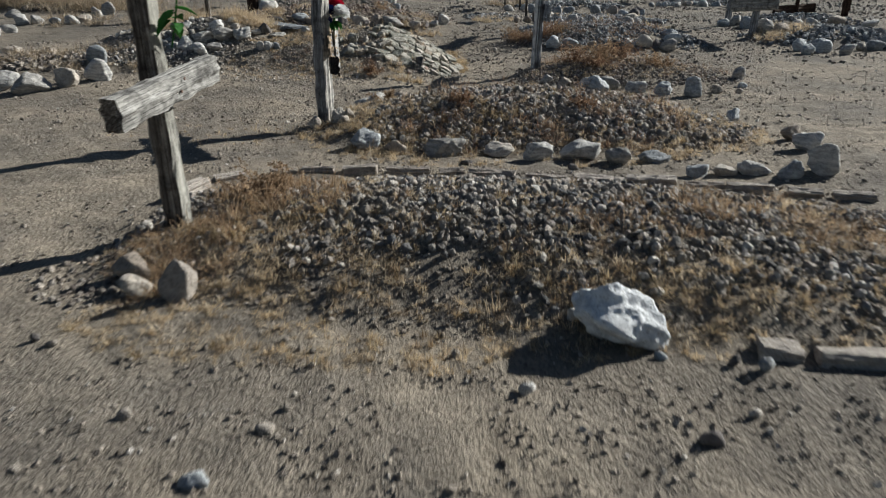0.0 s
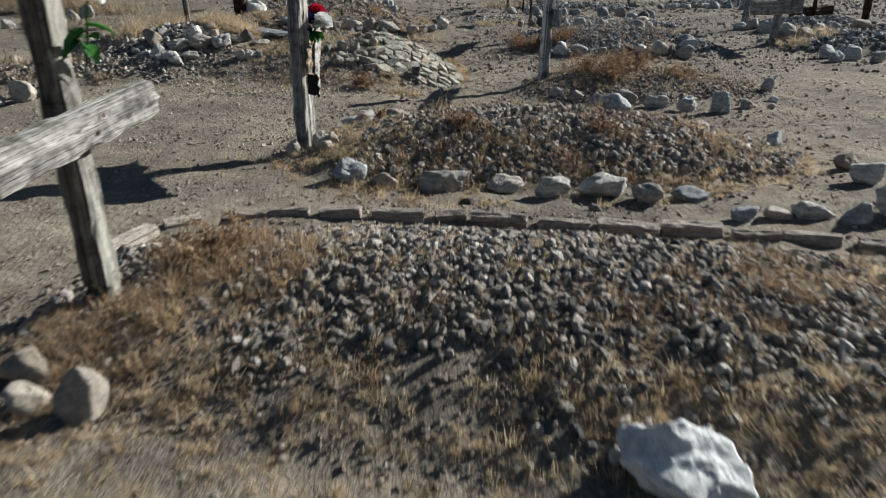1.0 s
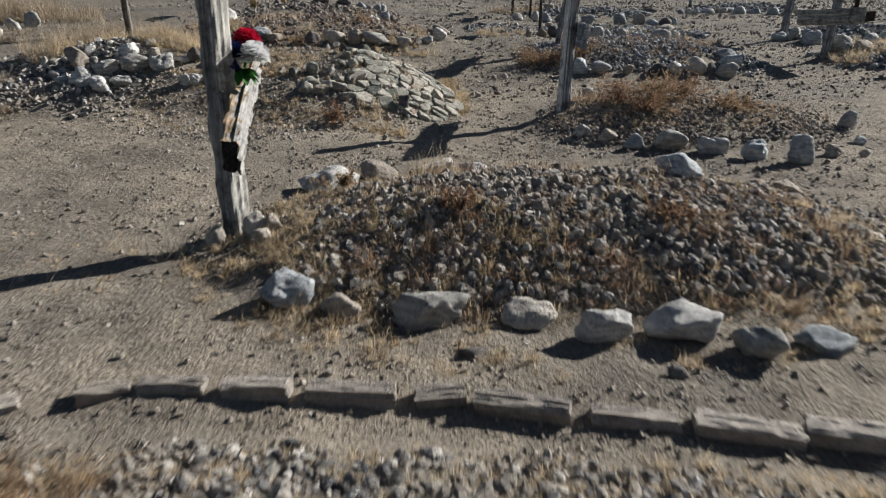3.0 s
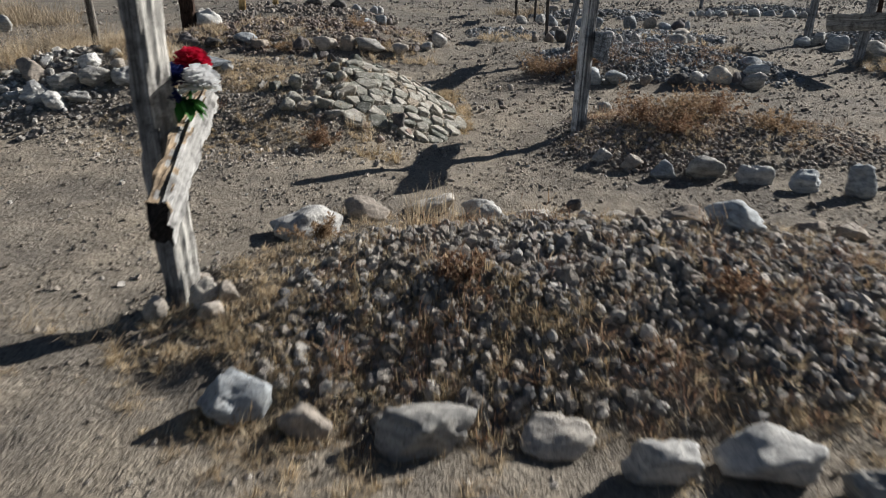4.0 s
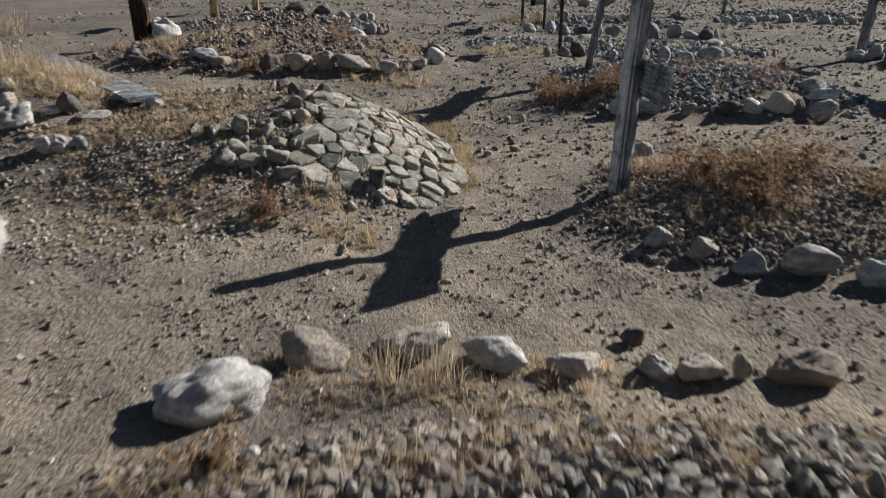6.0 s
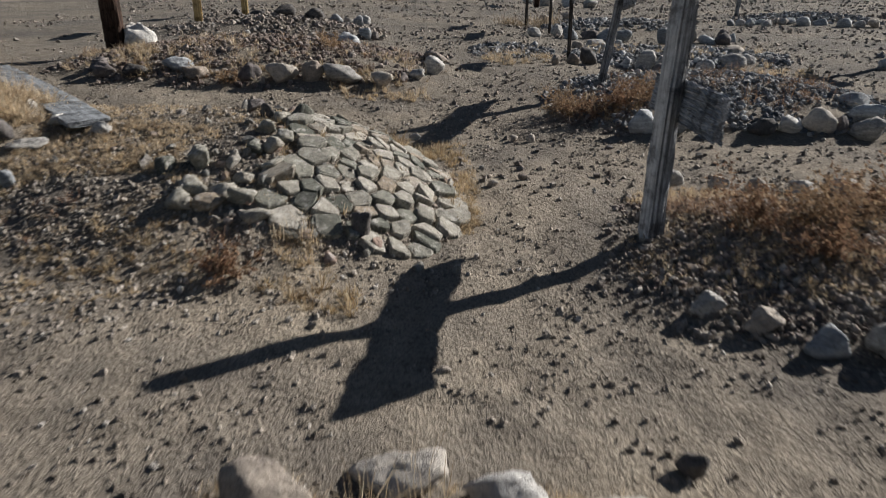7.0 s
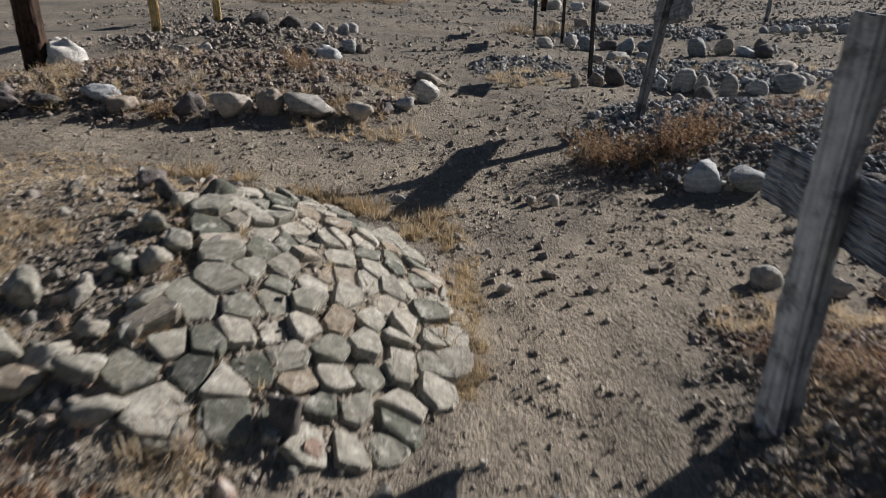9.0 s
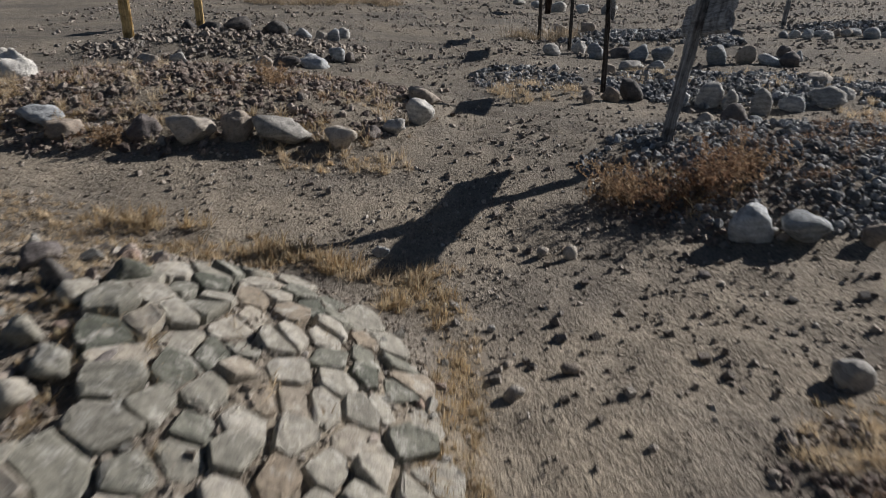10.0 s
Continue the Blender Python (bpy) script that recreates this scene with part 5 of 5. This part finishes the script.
# larger stones that have come loose from the cobbling: x, y, width, height, kind
for x, y, w, h, kind in ((-0.70, 8.42, 0.11, 0.09, 1), (-0.66, 8.52, 0.1, 0.08, 0), (-0.66, 8.27, 0.12, 0.06, 2), (-1.12, 8.2, 0.1, 0.09, 1), (-0.99, 8.25, 0.14, 0.12, 1), (-1.0, 7.96, 0.14, 0.08, 0), (-0.88, 7.97, 0.12, 0.08, 0), (-0.96, 8.06, 0.13, 0.06, 1), (-0.84, 8.06, 0.13, 0.07, 1), (-0.74, 8.02, 0.12, 0.07, 0), (-0.77, 8.16, 0.1, 0.06, 0), (-0.76, 8.37, 0.08, 0.08, 0), (-0.72, 8.8, 0.1, 0.08, 1), (-0.90, 8.98, 0.11, 0.09, 3), (-0.66, 7.93, 0.13, 0.06, 0), (-0.52, 7.9, 0.12, 0.05, 0), (-0.76, 8.62, 0.11, 0.08, 1), (-0.58, 8.56, 0.1, 0.04, 3), (-0.80, 8.88, 0.09, 0.09, 3), (-0.64, 8.90, 0.12, 0.1, 1)):
    stone("rubble_stone", x, y, w, w * rub.uniform(0.7, 0.95), h * 0.75, M_COBBLE if kind < 3 else M_STONE[3], rub.uniform(-40, 40), ("white-crusted stone", "blue-grey angular stone", "tan flat stone", "dark angular stone")[kind] + " fallen loose from the cobbling", "fallen cobbling stones", rub.uniform(24, 40), 3, 0.07, (rub.uniform(-12, 12), rub.uniform(-12, 12)), 0.62)
stone("stone", -0.246, 7.987, 0.085, 0.08, 0.095, M_STONE[3], 20, "grey blocky stone fallen before the cobbled mound", "", 16, 4, 0.06)


xs, ys = rub.normal(size=40) * 0.42 - 2.75, rub.normal(size=40) * 0.22 + 8.45
tagged(heap("rubble", rub, xs, ys, 0.04 + 0.08 * rub.random(40) ** 2, 3, M_PALE_RUBBLE, 0.2), "jagged white rocks heaped on a grey mound", "rubble", kind="stuff")


# ---- flowers ----
def blossom(rng, radius, petals):
    """A frilly artificial flower head of cupped petals."""
    bm = bmesh.new()
    for k in range(petals):
        u = (k + 0.5) / petals
        th, ph = math.acos(1 - 1.25 * u), k * 2.39996
        d = Vector((math.sin(th) * math.cos(ph), math.sin(th) * math.sin(ph), math.cos(th)))
        side = d.cross(Vector((0.1, 0.2, 1))).normalized()
        upv = side.cross(d)
        r = radius * rng.uniform(0.9, 1.05)
        wid = radius * 0.3
        rows = []
        for s, w in ((0.25, 0.4), (0.65, 1.0), (1.0, 0.8)):
            rows.append([bm.verts.new(d * r * s + side * wid * w * q + upv * (wid * 0.5 * (s - 0.4) * rng.uniform(-1, 1.4) - wid * 0.25 * abs(q))) for q in (-1, 0, 1)])
        for r0, r1 in zip(rows, rows[1:]):
            for q in (0, 1):
                f = bm.faces.new((r0[q], r0[q + 1], r1[q + 1], r1[q]))
                f.smooth = True
    return bm


def leaf(length, width, rng):
    bm = bmesh.new()
    rows = []
    for k in range(6):
        u = k / 5
        w = width * math.sin(math.pi * min(0.98, 0.08 + u * 0.92)) ** 0.8
        rows.append([bm.verts.new((w * q, length * u, -length * 0.25 * u * u + abs(q) * w * 0.5)) for q in (-0.5, 0, 0.5)])
    for r0, r1 in zip(rows, rows[1:]):
        for q in (0, 1):
            bm.faces.new((r0[q], r0[q + 1], r1[q + 1], r1[q])).smooth = True
    return bm


def stem(points, radius):
    bm = bmesh.new()
    rings = []
    for p in points:
        rings.append([bm.verts.new((p[0] + radius * math.cos(a), p[1] + radius * math.sin(a), p[2])) for a in (0, 1.57, 3.14, 4.71)])
    for r0, r1 in zip(rings, rings[1:]):
        for k in range(4):
            bm.faces.new((r0[k], r0[(k + 1) % 4], r1[(k + 1) % 4], r1[k]))
    return bm


frng = np.random.default_rng(40)
bouquet = tagged(new("flower_bouquet"), "red, white and navy artificial flower bouquet on a cross arm", "flowers")
bouquet.matrix_basis = pose(-0.775, 5.44, 0.625)
for name, x, y, z, r, petals, mat, words in (("red_flower", 0.012, 0.03, 0.175, 0.062, 110, M_RED, "bright red flower head"), ("white_flower", 0.055, -0.045, 0.125, 0.07, 60, M_WHITE, "white flower head"), ("navy_flower", -0.03, -0.045, 0.135, 0.06, 110, M_NAVY, "navy blue flower head"), ("navy_flower", -0.045, -0.075, 0.085, 0.045, 90, M_NAVY, "navy blue flower head")):
    o = part(name, blossom(frng, r, petals), mat, bouquet, words)
    o.matrix_basis = pose(x, y, z, frng.uniform(-30, 0), frng.uniform(-15, 15), 0)
for k in range(10):
    o = part("leaf", leaf(0.085, 0.045, frng), M_LEAF, bouquet)
    o.matrix_basis = pose(0.0, -0.045, 0.075, frng.uniform(-35, 20), frng.uniform(-30, 30), k * 36 + frng.uniform(-15, 15))
part("stem", stem([(0, 0, -0.03), (0, 0, 0.05), (0.005, 0.01, 0.11)], 0.006), M_LEAF, bouquet)
spray = tagged(new("artificial_flower"), "white artificial flower with green leaves tied behind a cross", "flowers")
spray.matrix_basis = pose(-1.125, 3.14, 0.64)
part("stem", stem([(0.0, -0.01, 0.15), (0.02, -0.025, 0.2), (0.04, -0.04, 0.26), (0.075, -0.07, 0.38)], 0.004), M_LEAF, spray)
for k, (x, y, z) in enumerate(((0.03, -0.04, 0.24), (0.035, -0.05, 0.28), (0.045, -0.05, 0.3), (0.03, -0.03, 0.25), (0.05, -0.06, 0.31), (0.04, -0.05, 0.27), (0.045, -0.045, 0.29), (0.02, -0.03, 0.26))):
    o = part("leaf", leaf(0.09, 0.05, frng), M_LEAF, spray)
    o.matrix_basis = pose(x, y, z, frng.uniform(-30, 10), frng.uniform(-20, 20), k * 72)
o = part("white_flower", blossom(frng, 0.055, 70), M_WHITE, spray)
o.matrix_basis = pose(0.085, -0.08, 0.41, -20, 25, 0)

# ---- dry plants: x, y, rx, ry, tufts, blades each, height, spread, blade width ----
weeds("dry_grass", "low straw-coloured dry grass on the front grave", [
    (-0.11, 2.34, 1.25, 0.40, 1000, 26, 0.03, 2.6, 0.0013), (0.59, 2.93, 1.9, 0.8, 420, 26, 0.03, 2.4, 0.0014), (-1.03, 2.83, 0.45, 0.5, 260, 24, 0.035, 1.6, 0.0014),
    (1.58, 3.17, 0.3, 0.15, 26, 30, 0.05, 1.2, 0.0014), (0.38, 3.28, 1.5, 0.4, 320, 20, 0.03, 1.6, 0.0018), (1.13, 2.23, 0.5, 0.3, 160, 24, 0.035, 1.6, 0.0014), (0.20, 3.66, 1.4, 0.16, 300, 20, 0.035, 1.4, 0.0014), (-0.50, 3.28, 0.6, 0.5, 220, 24, 0.04, 1.6, 0.0014), (-0.11, 2.46, 1.2, 0.4, 90, 18, 0.06, 0.9, 0.0014)], M_STRAW, 1, loft=0.3)
weeds("dry_grass", "golden tufts of dry grass between gravel stones", [
    (-0.81, 3.23, 0.4, 0.45, 90, 30, 0.06, 1.5, 0.0018), (1.28, 10.53, 0.3, 0.25, 16, 30, 0.12, 1.2, 0.0018), (1.58, 7.92, 0.35, 0.3, 34, 30, 0.08, 2.0, 0.0014), (-0.11, 2.24, 1.2, 0.3, 60, 40, 0.045, 1.5, 0.0011), (-0.92, 7.66, 0.6, 0.3, 110, 26, 0.045, 1.8, 0.0015), (0.55, 2.34, 0.25, 0.12, 16, 40, 0.06, 1.2, 0.0012), (0.60, 2.78, 1.6, 0.6, 150, 36, 0.045, 1.6, 0.0012), (0.49, 5.15, 1.5, 0.9, 240, 34, 0.06, 1.3, 0.0013), (-0.1, 4.95, 0.6, 0.28, 260, 30, 0.05, 1.4, 0.0013), (1.32, 2.44, 0.4, 0.3, 30, 40, 0.05, 1.5, 0.0012),
    (-0.26, 9.85, 0.12, 0.08, 14, 40, 0.12, 0.9, 0.002), (-0.45, 9.95, 0.3, 0.1, 26, 30, 0.08, 1.0, 0.002), (0.2, 8.75, 0.1, 0.45, 150, 24, 0.045, 1.7, 0.0014), (0.08, 9.59, 0.15, 0.25, 60, 24, 0.07, 1.0, 0.0018), (-0.75, 9.94, 0.5, 0.16, 60, 26, 0.06, 1.1, 0.0018), (1.36, 8.81, 0.22, 0.2, 36, 26, 0.05, 1.8, 0.0015), (-0.32, 7.53, 0.14, 0.12, 16, 26, 0.08, 1.0, 0.0018), (-1.13, 10.16, 0.3, 0.1, 20, 30, 0.1, 0.9, 0.002), (-2.18, 11.25, 0.6, 0.15, 40, 28, 0.09, 1.4, 0.002), (-0.89, 11.32, 0.7, 0.15, 40, 28, 0.08, 1.4, 0.002), (-2.5, 11.75, 0.4, 0.3, 40, 24, 0.08, 1.2, 0.0016), (-0.70, 8.44, 0.25, 0.45, 60, 22, 0.05, 1.6, 0.0015)], M_GOLD, 31, loft=0.15)
weeds("dry_brush", "brown dry brush beside a weathered cross", [
    (-0.79, 3.33, 0.4, 0.42, 80, 44, 0.09, 1.7, 0.0015), (0.59, 5.16, 1.4, 0.8, 200, 30, 0.04, 2.6, 0.0013), (-1.03, 3.07, 0.35, 0.3, 50, 30, 0.065, 1.8, 0.0012), (-1.12, 2.72, 0.3, 0.25, 80, 30, 0.06, 1.6, 0.0013), (1.48, 2.97, 0.5, 0.35, 50, 40, 0.075, 1.8, 0.0012), (0.89, 2.85, 0.4, 0.3, 30, 40, 0.06, 1.8, 0.0012), (0.20, 2.71, 0.9, 0.4, 60, 26, 0.05, 1.8, 0.0012)], M_BRUSH, 2, "dry brush", loft=0.5)
weeds("dry_grass", "straw-coloured dry grass among dark gravel", [
    (0.49, 5.15, 1.5, 0.95, 800, 26, 0.045, 1.7, 0.0013), (-0.39, 5.15, 0.45, 0.6, 300, 30, 0.04, 1.9, 0.0014), (0.05, 6.36, 0.7, 0.2, 190, 26, 0.05, 1.2, 0.0014), (1.97, 5.22, 0.35, 0.5, 130, 30, 0.06, 1.2, 0.0014), (0.63, 4.67, 1.4, 0.16, 180, 22, 0.04, 1.4, 0.0014), (-1.59, 5.17, 0.8, 0.4, 70, 16, 0.03, 1.4, 0.0014)], M_STRAW, 3, loft=0.3)
weeds("dry_stalks", "tall thin dry stalks at a grave edge", [
    (-0.01, 6.35, 0.14, 0.08, 14, 14, 0.24, 0.35, 0.001), (-1.22, 5.25, 0.2, 0.12, 12, 10, 0.16, 1.0, 0.001), (-1.68, 4.85, 0.3, 0.1, 10, 8, 0.14, 1.1, 0.001)], M_STRAW, 4)
weeds("dry_brush", "reddish brown dry brush filling a grave", [
    (1.58, 7.87, 0.32, 0.34, 30, 30, 0.06, 2.6, 0.0012), (2.45, 7.90, 0.75, 0.55, 60, 24, 0.05, 2.0, 0.0013), (1.33, 8.45, 0.25, 0.28, 30, 40, 0.07, 2.6, 0.0012), (0.70, 5.13, 1.1, 0.6, 110, 36, 0.07, 1.4, 0.0014)], M_RED_BRUSH, 5, "dry brush", loft=1.0)
weeds("dry_grass", "straw fringe round the cobbled mound and stones", [
    (-0.35, 9.87, 0.6, 0.14, 150, 24, 0.055, 0.9, 0.0016), (0.21, 9.23, 0.08, 0.4, 60, 16, 0.04, 1.4, 0.0015), (-1.99, 9.84, 0.95, 0.6, 800, 20, 0.04, 1.4, 0.0016), (-1.88, 8.74, 0.5, 0.6, 260, 18, 0.04, 1.4, 0.0016),
    (1.45, 8.74, 0.4, 0.18, 110, 26, 0.06, 1.3, 0.0014), (1.35, 7.85, 0.5, 0.4, 420, 22, 0.035, 1.8, 0.0014), (1.8, 7.75, 0.7, 0.4, 300, 22, 0.04, 1.6, 0.0014), (2.12, 8.29, 0.8, 0.5, 140, 22, 0.04, 1.4, 0.0014), (-0.52, 7.84, 0.12, 0.15, 20, 26, 0.08, 0.9, 0.0016), (-0.49, 8.57, 0.6, 0.6, 40, 14, 0.045, 1.0, 0.0016), (-1.45, 8.36, 0.6, 0.35, 1300, 22, 0.036, 2.2, 0.0016), (-1.3, 8.95, 0.7, 0.4, 500, 20, 0.034, 2.4, 0.0016), (-1.32, 7.75, 1.0, 0.5, 700, 20, 0.028, 2.6, 0.0014)], M_STRAW, 6, loft=0.15)
weeds("dry_brush", "small brown brush on gravel", [
    (-0.74, 7.66, 0.14, 0.22, 8, 40, 0.07, 1.6, 0.0015), (-1.50, 8.00, 0.3, 0.3, 10, 30, 0.05, 1.6, 0.0015), (1.08, 10.54, 0.18, 0.25, 10, 26, 0.06, 2.6, 0.0014), (1.00, 10.60, 0.1, 0.14, 5, 24, 0.07, 2.0, 0.0013), (1.48, 10.58, 0.1, 0.14, 5, 24, 0.07, 2.0, 0.0013), (1.58, 7.82, 0.16, 0.18, 6, 24, 0.06, 2.0, 0.0012), (1.46, 10.54, 0.2, 0.25, 18, 26, 0.06, 2.8, 0.0014), (-1.55, 11.85, 1.7, 0.9, 120, 24, 0.05, 1.8, 0.0016), (2.43, 10.85, 0.9, 0.6, 80, 30, 0.07, 1.5, 0.0015)], M_RED_BRUSH, 7, "dry brush", loft=1.0)
weeds("dry_bush", "pale round dry bush behind a mound of white rocks", [
    (-3.32, 9.97, 0.42, 0.34, 260, 44, 0.2, 3.0, 0.0014), (-3.76, 9.82, 0.5, 0.3, 40, 60, 0.18, 1.9, 0.0015)], M_TAN_BUSH, 8, "dry bush", loft=1.3)
weeds("dry_grass", "dry orange-brown grass by a slim post", [
    (-2.43, 9.05, 0.4, 0.25, 150, 40, 0.14, 1.1, 0.0018), (-2.2, 8.68, 0.3, 0.14, 90, 40, 0.09, 1.2, 0.0018), (-2.85, 9.35, 0.35, 0.3, 120, 40, 0.18, 1.1, 0.0018), (-3.29, 8.61, 0.25, 0.2, 20, 40, 0.2, 0.5, 0.0016), (-2.76, 11.66, 0.5, 0.4, 40, 30, 0.09, 1.2, 0.0016), (-1.47, 11.79, 1.6, 0.8, 160, 24, 0.08, 1.0, 0.002), (-0.40, 11.03, 0.6, 0.14, 70, 26, 0.07, 0.9, 0.002),
    (0.86, 12.96, 0.4, 0.4, 60, 30, 0.08, 1.0, 0.002), (4.95, 10.94, 0.5, 0.5, 110, 40, 0.12, 1.0, 0.002), (2.85, 13.59, 1.2, 0.7, 80, 26, 0.08, 1.0, 0.002), (3.42, 12.64, 0.5, 0.3, 50, 26, 0.08, 1.0, 0.002)], M_STRAW, 9, loft=0.2)
weeds("dry_brush", "dry brush on the outer graves", [
    (-3.97, 7.74, 1.0, 0.5, 130, 30, 0.1, 1.2, 0.002), (-6.57, 13.55, 1.6, 0.6, 160, 50, 0.3, 1.2, 0.003), (-2.19, 21.78, 1.5, 0.8, 150, 40, 0.2, 1.2, 0.003), (-5.43, 11.44, 0.8, 0.5, 60, 30, 0.12, 1.2, 0.002), (1.43, 16.94, 0.5, 0.4, 60, 30, 0.15, 1.2, 0.003)], M_TAN_BUSH, 10, "dry brush", loft=0.5)


# ---- twiggy shrubs ----
def shrub(x, y, radius, height, stems, mat, seed, label):
    """A dry shrub: bent stems that fork into twigs, each with small curled leaves."""
    rng = np.random.default_rng(seed)
    vs = []

    def ribbon(a, b, wide):
        s = np.cross(b - a, rng.normal(size=3))
        s = s / (np.linalg.norm(s) + 1e-9) * wide
        vs.extend((a - s, a + s, b, b, a + s * 0.2, b + s * 0.6))

    foot = np.array((x, y, float(ground_height(x, y)) - 0.005))
    for _ in range(stems):
        az, out = rng.uniform(0, 6.283), abs(rng.normal()) * 0.75 + 0.15
        p = foot + np.array((rng.normal() * radius * 0.3, rng.normal() * radius * 0.3, 0))
        d = np.array((math.cos(az) * out, math.sin(az) * out, 1.0))
        d /= np.linalg.norm(d)
        size = min(height / max(d[2], 0.45), radius * 1.5) * rng.uniform(0.55, 1.1)
        for k in range(5):
            q2 = p + d * size / 5
            ribbon(p, q2, 0.0022 - 0.0003 * k)
            p = q2
            d = d + rng.normal(size=3) * 0.22
            d /= np.linalg.norm(d)
            for _ in range(3 if k else 1):
                e = d + rng.normal(size=3) * 0.8
                e /= np.linalg.norm(e)
                tip = p + e * size * rng.uniform(0.12, 0.32)
                ribbon(p, tip, 0.0012)
                for u in rng.random(5):
                    c = p + (tip - p) * (0.3 + 0.7 * u)
                    ribbon(c, c + rng.normal(size=3) * 0.008, rng.uniform(0.0025, 0.006))
    ob = new("dry_shrub", mesh_from("dry_shrub", np.array(vs), np.arange(len(vs)).reshape(-1, 3), mat))
    return tagged(ob, label, "dry shrub", "dry shrubs")


for k, (x, y, radius, height, stems, mat, label) in enumerate((
    (1.02, 10.5, 0.15, 0.24, 30, M_BRUSH, "golden brown twiggy shrub before a leaning marker"),
    (1.2, 10.42, 0.13, 0.13, 20, M_RED_BRUSH, "low reddish twiggy shrub on a grave"),
    (1.42, 10.52, 0.17, 0.2, 30, M_RED_BRUSH, "rust-brown twiggy shrub on a grave"),
    (1.62, 10.6, 0.13, 0.16, 22, M_BRUSH, "small tan twiggy shrub on a grave"),
    (1.42, 7.98, 0.2, 0.16, 34, M_RED_BRUSH, "rust-brown twiggy shrub beside a grey cross"),
    (1.68, 7.92, 0.22, 0.2, 40, M_BRUSH, "golden brown twiggy shrub filling a grave"),
    (1.92, 8.05, 0.2, 0.17, 34, M_RED_BRUSH, "rust-brown twiggy shrub filling a grave"),
    (1.58, 7.68, 0.16, 0.11, 26, M_RED_BRUSH, "low rust-brown shrub behind border stones"),
    (2.25, 7.8, 0.2, 0.12, 26, M_BRUSH, "sparse brown twiggy shrub among gravel"),
    (-0.72, 7.62, 0.1, 0.13, 18, M_RED_BRUSH, "small rust-brown shrub on pale gravel"),
    (-1.6, 11.05, 0.1, 0.2, 14, M_BRUSH, "thin twiggy shrub at a grave border"),
    (-0.95, 12.0, 0.14, 0.18, 18, M_BRUSH, "thin dry shrub on a reddish grave"),
    (-0.42, 5.75, 0.1, 0.1, 14, M_BRUSH, "small dry shrub beside a pale boulder"),
    (-0.85, 3.4, 0.22, 0.12, 34, M_BRUSH, "low golden brown shrub beside a cross"),
    (0.95, 5.1, 0.12, 0.08, 16, M_RED_BRUSH, "low rusty shrub among dark gravel"),
    (0.1, 5.15, 0.12, 0.08, 16, M_RED_BRUSH, "low rusty shrub among grey gravel"))):
    shrub(x, y, radius, height, stems, mat, 300 + k, label)
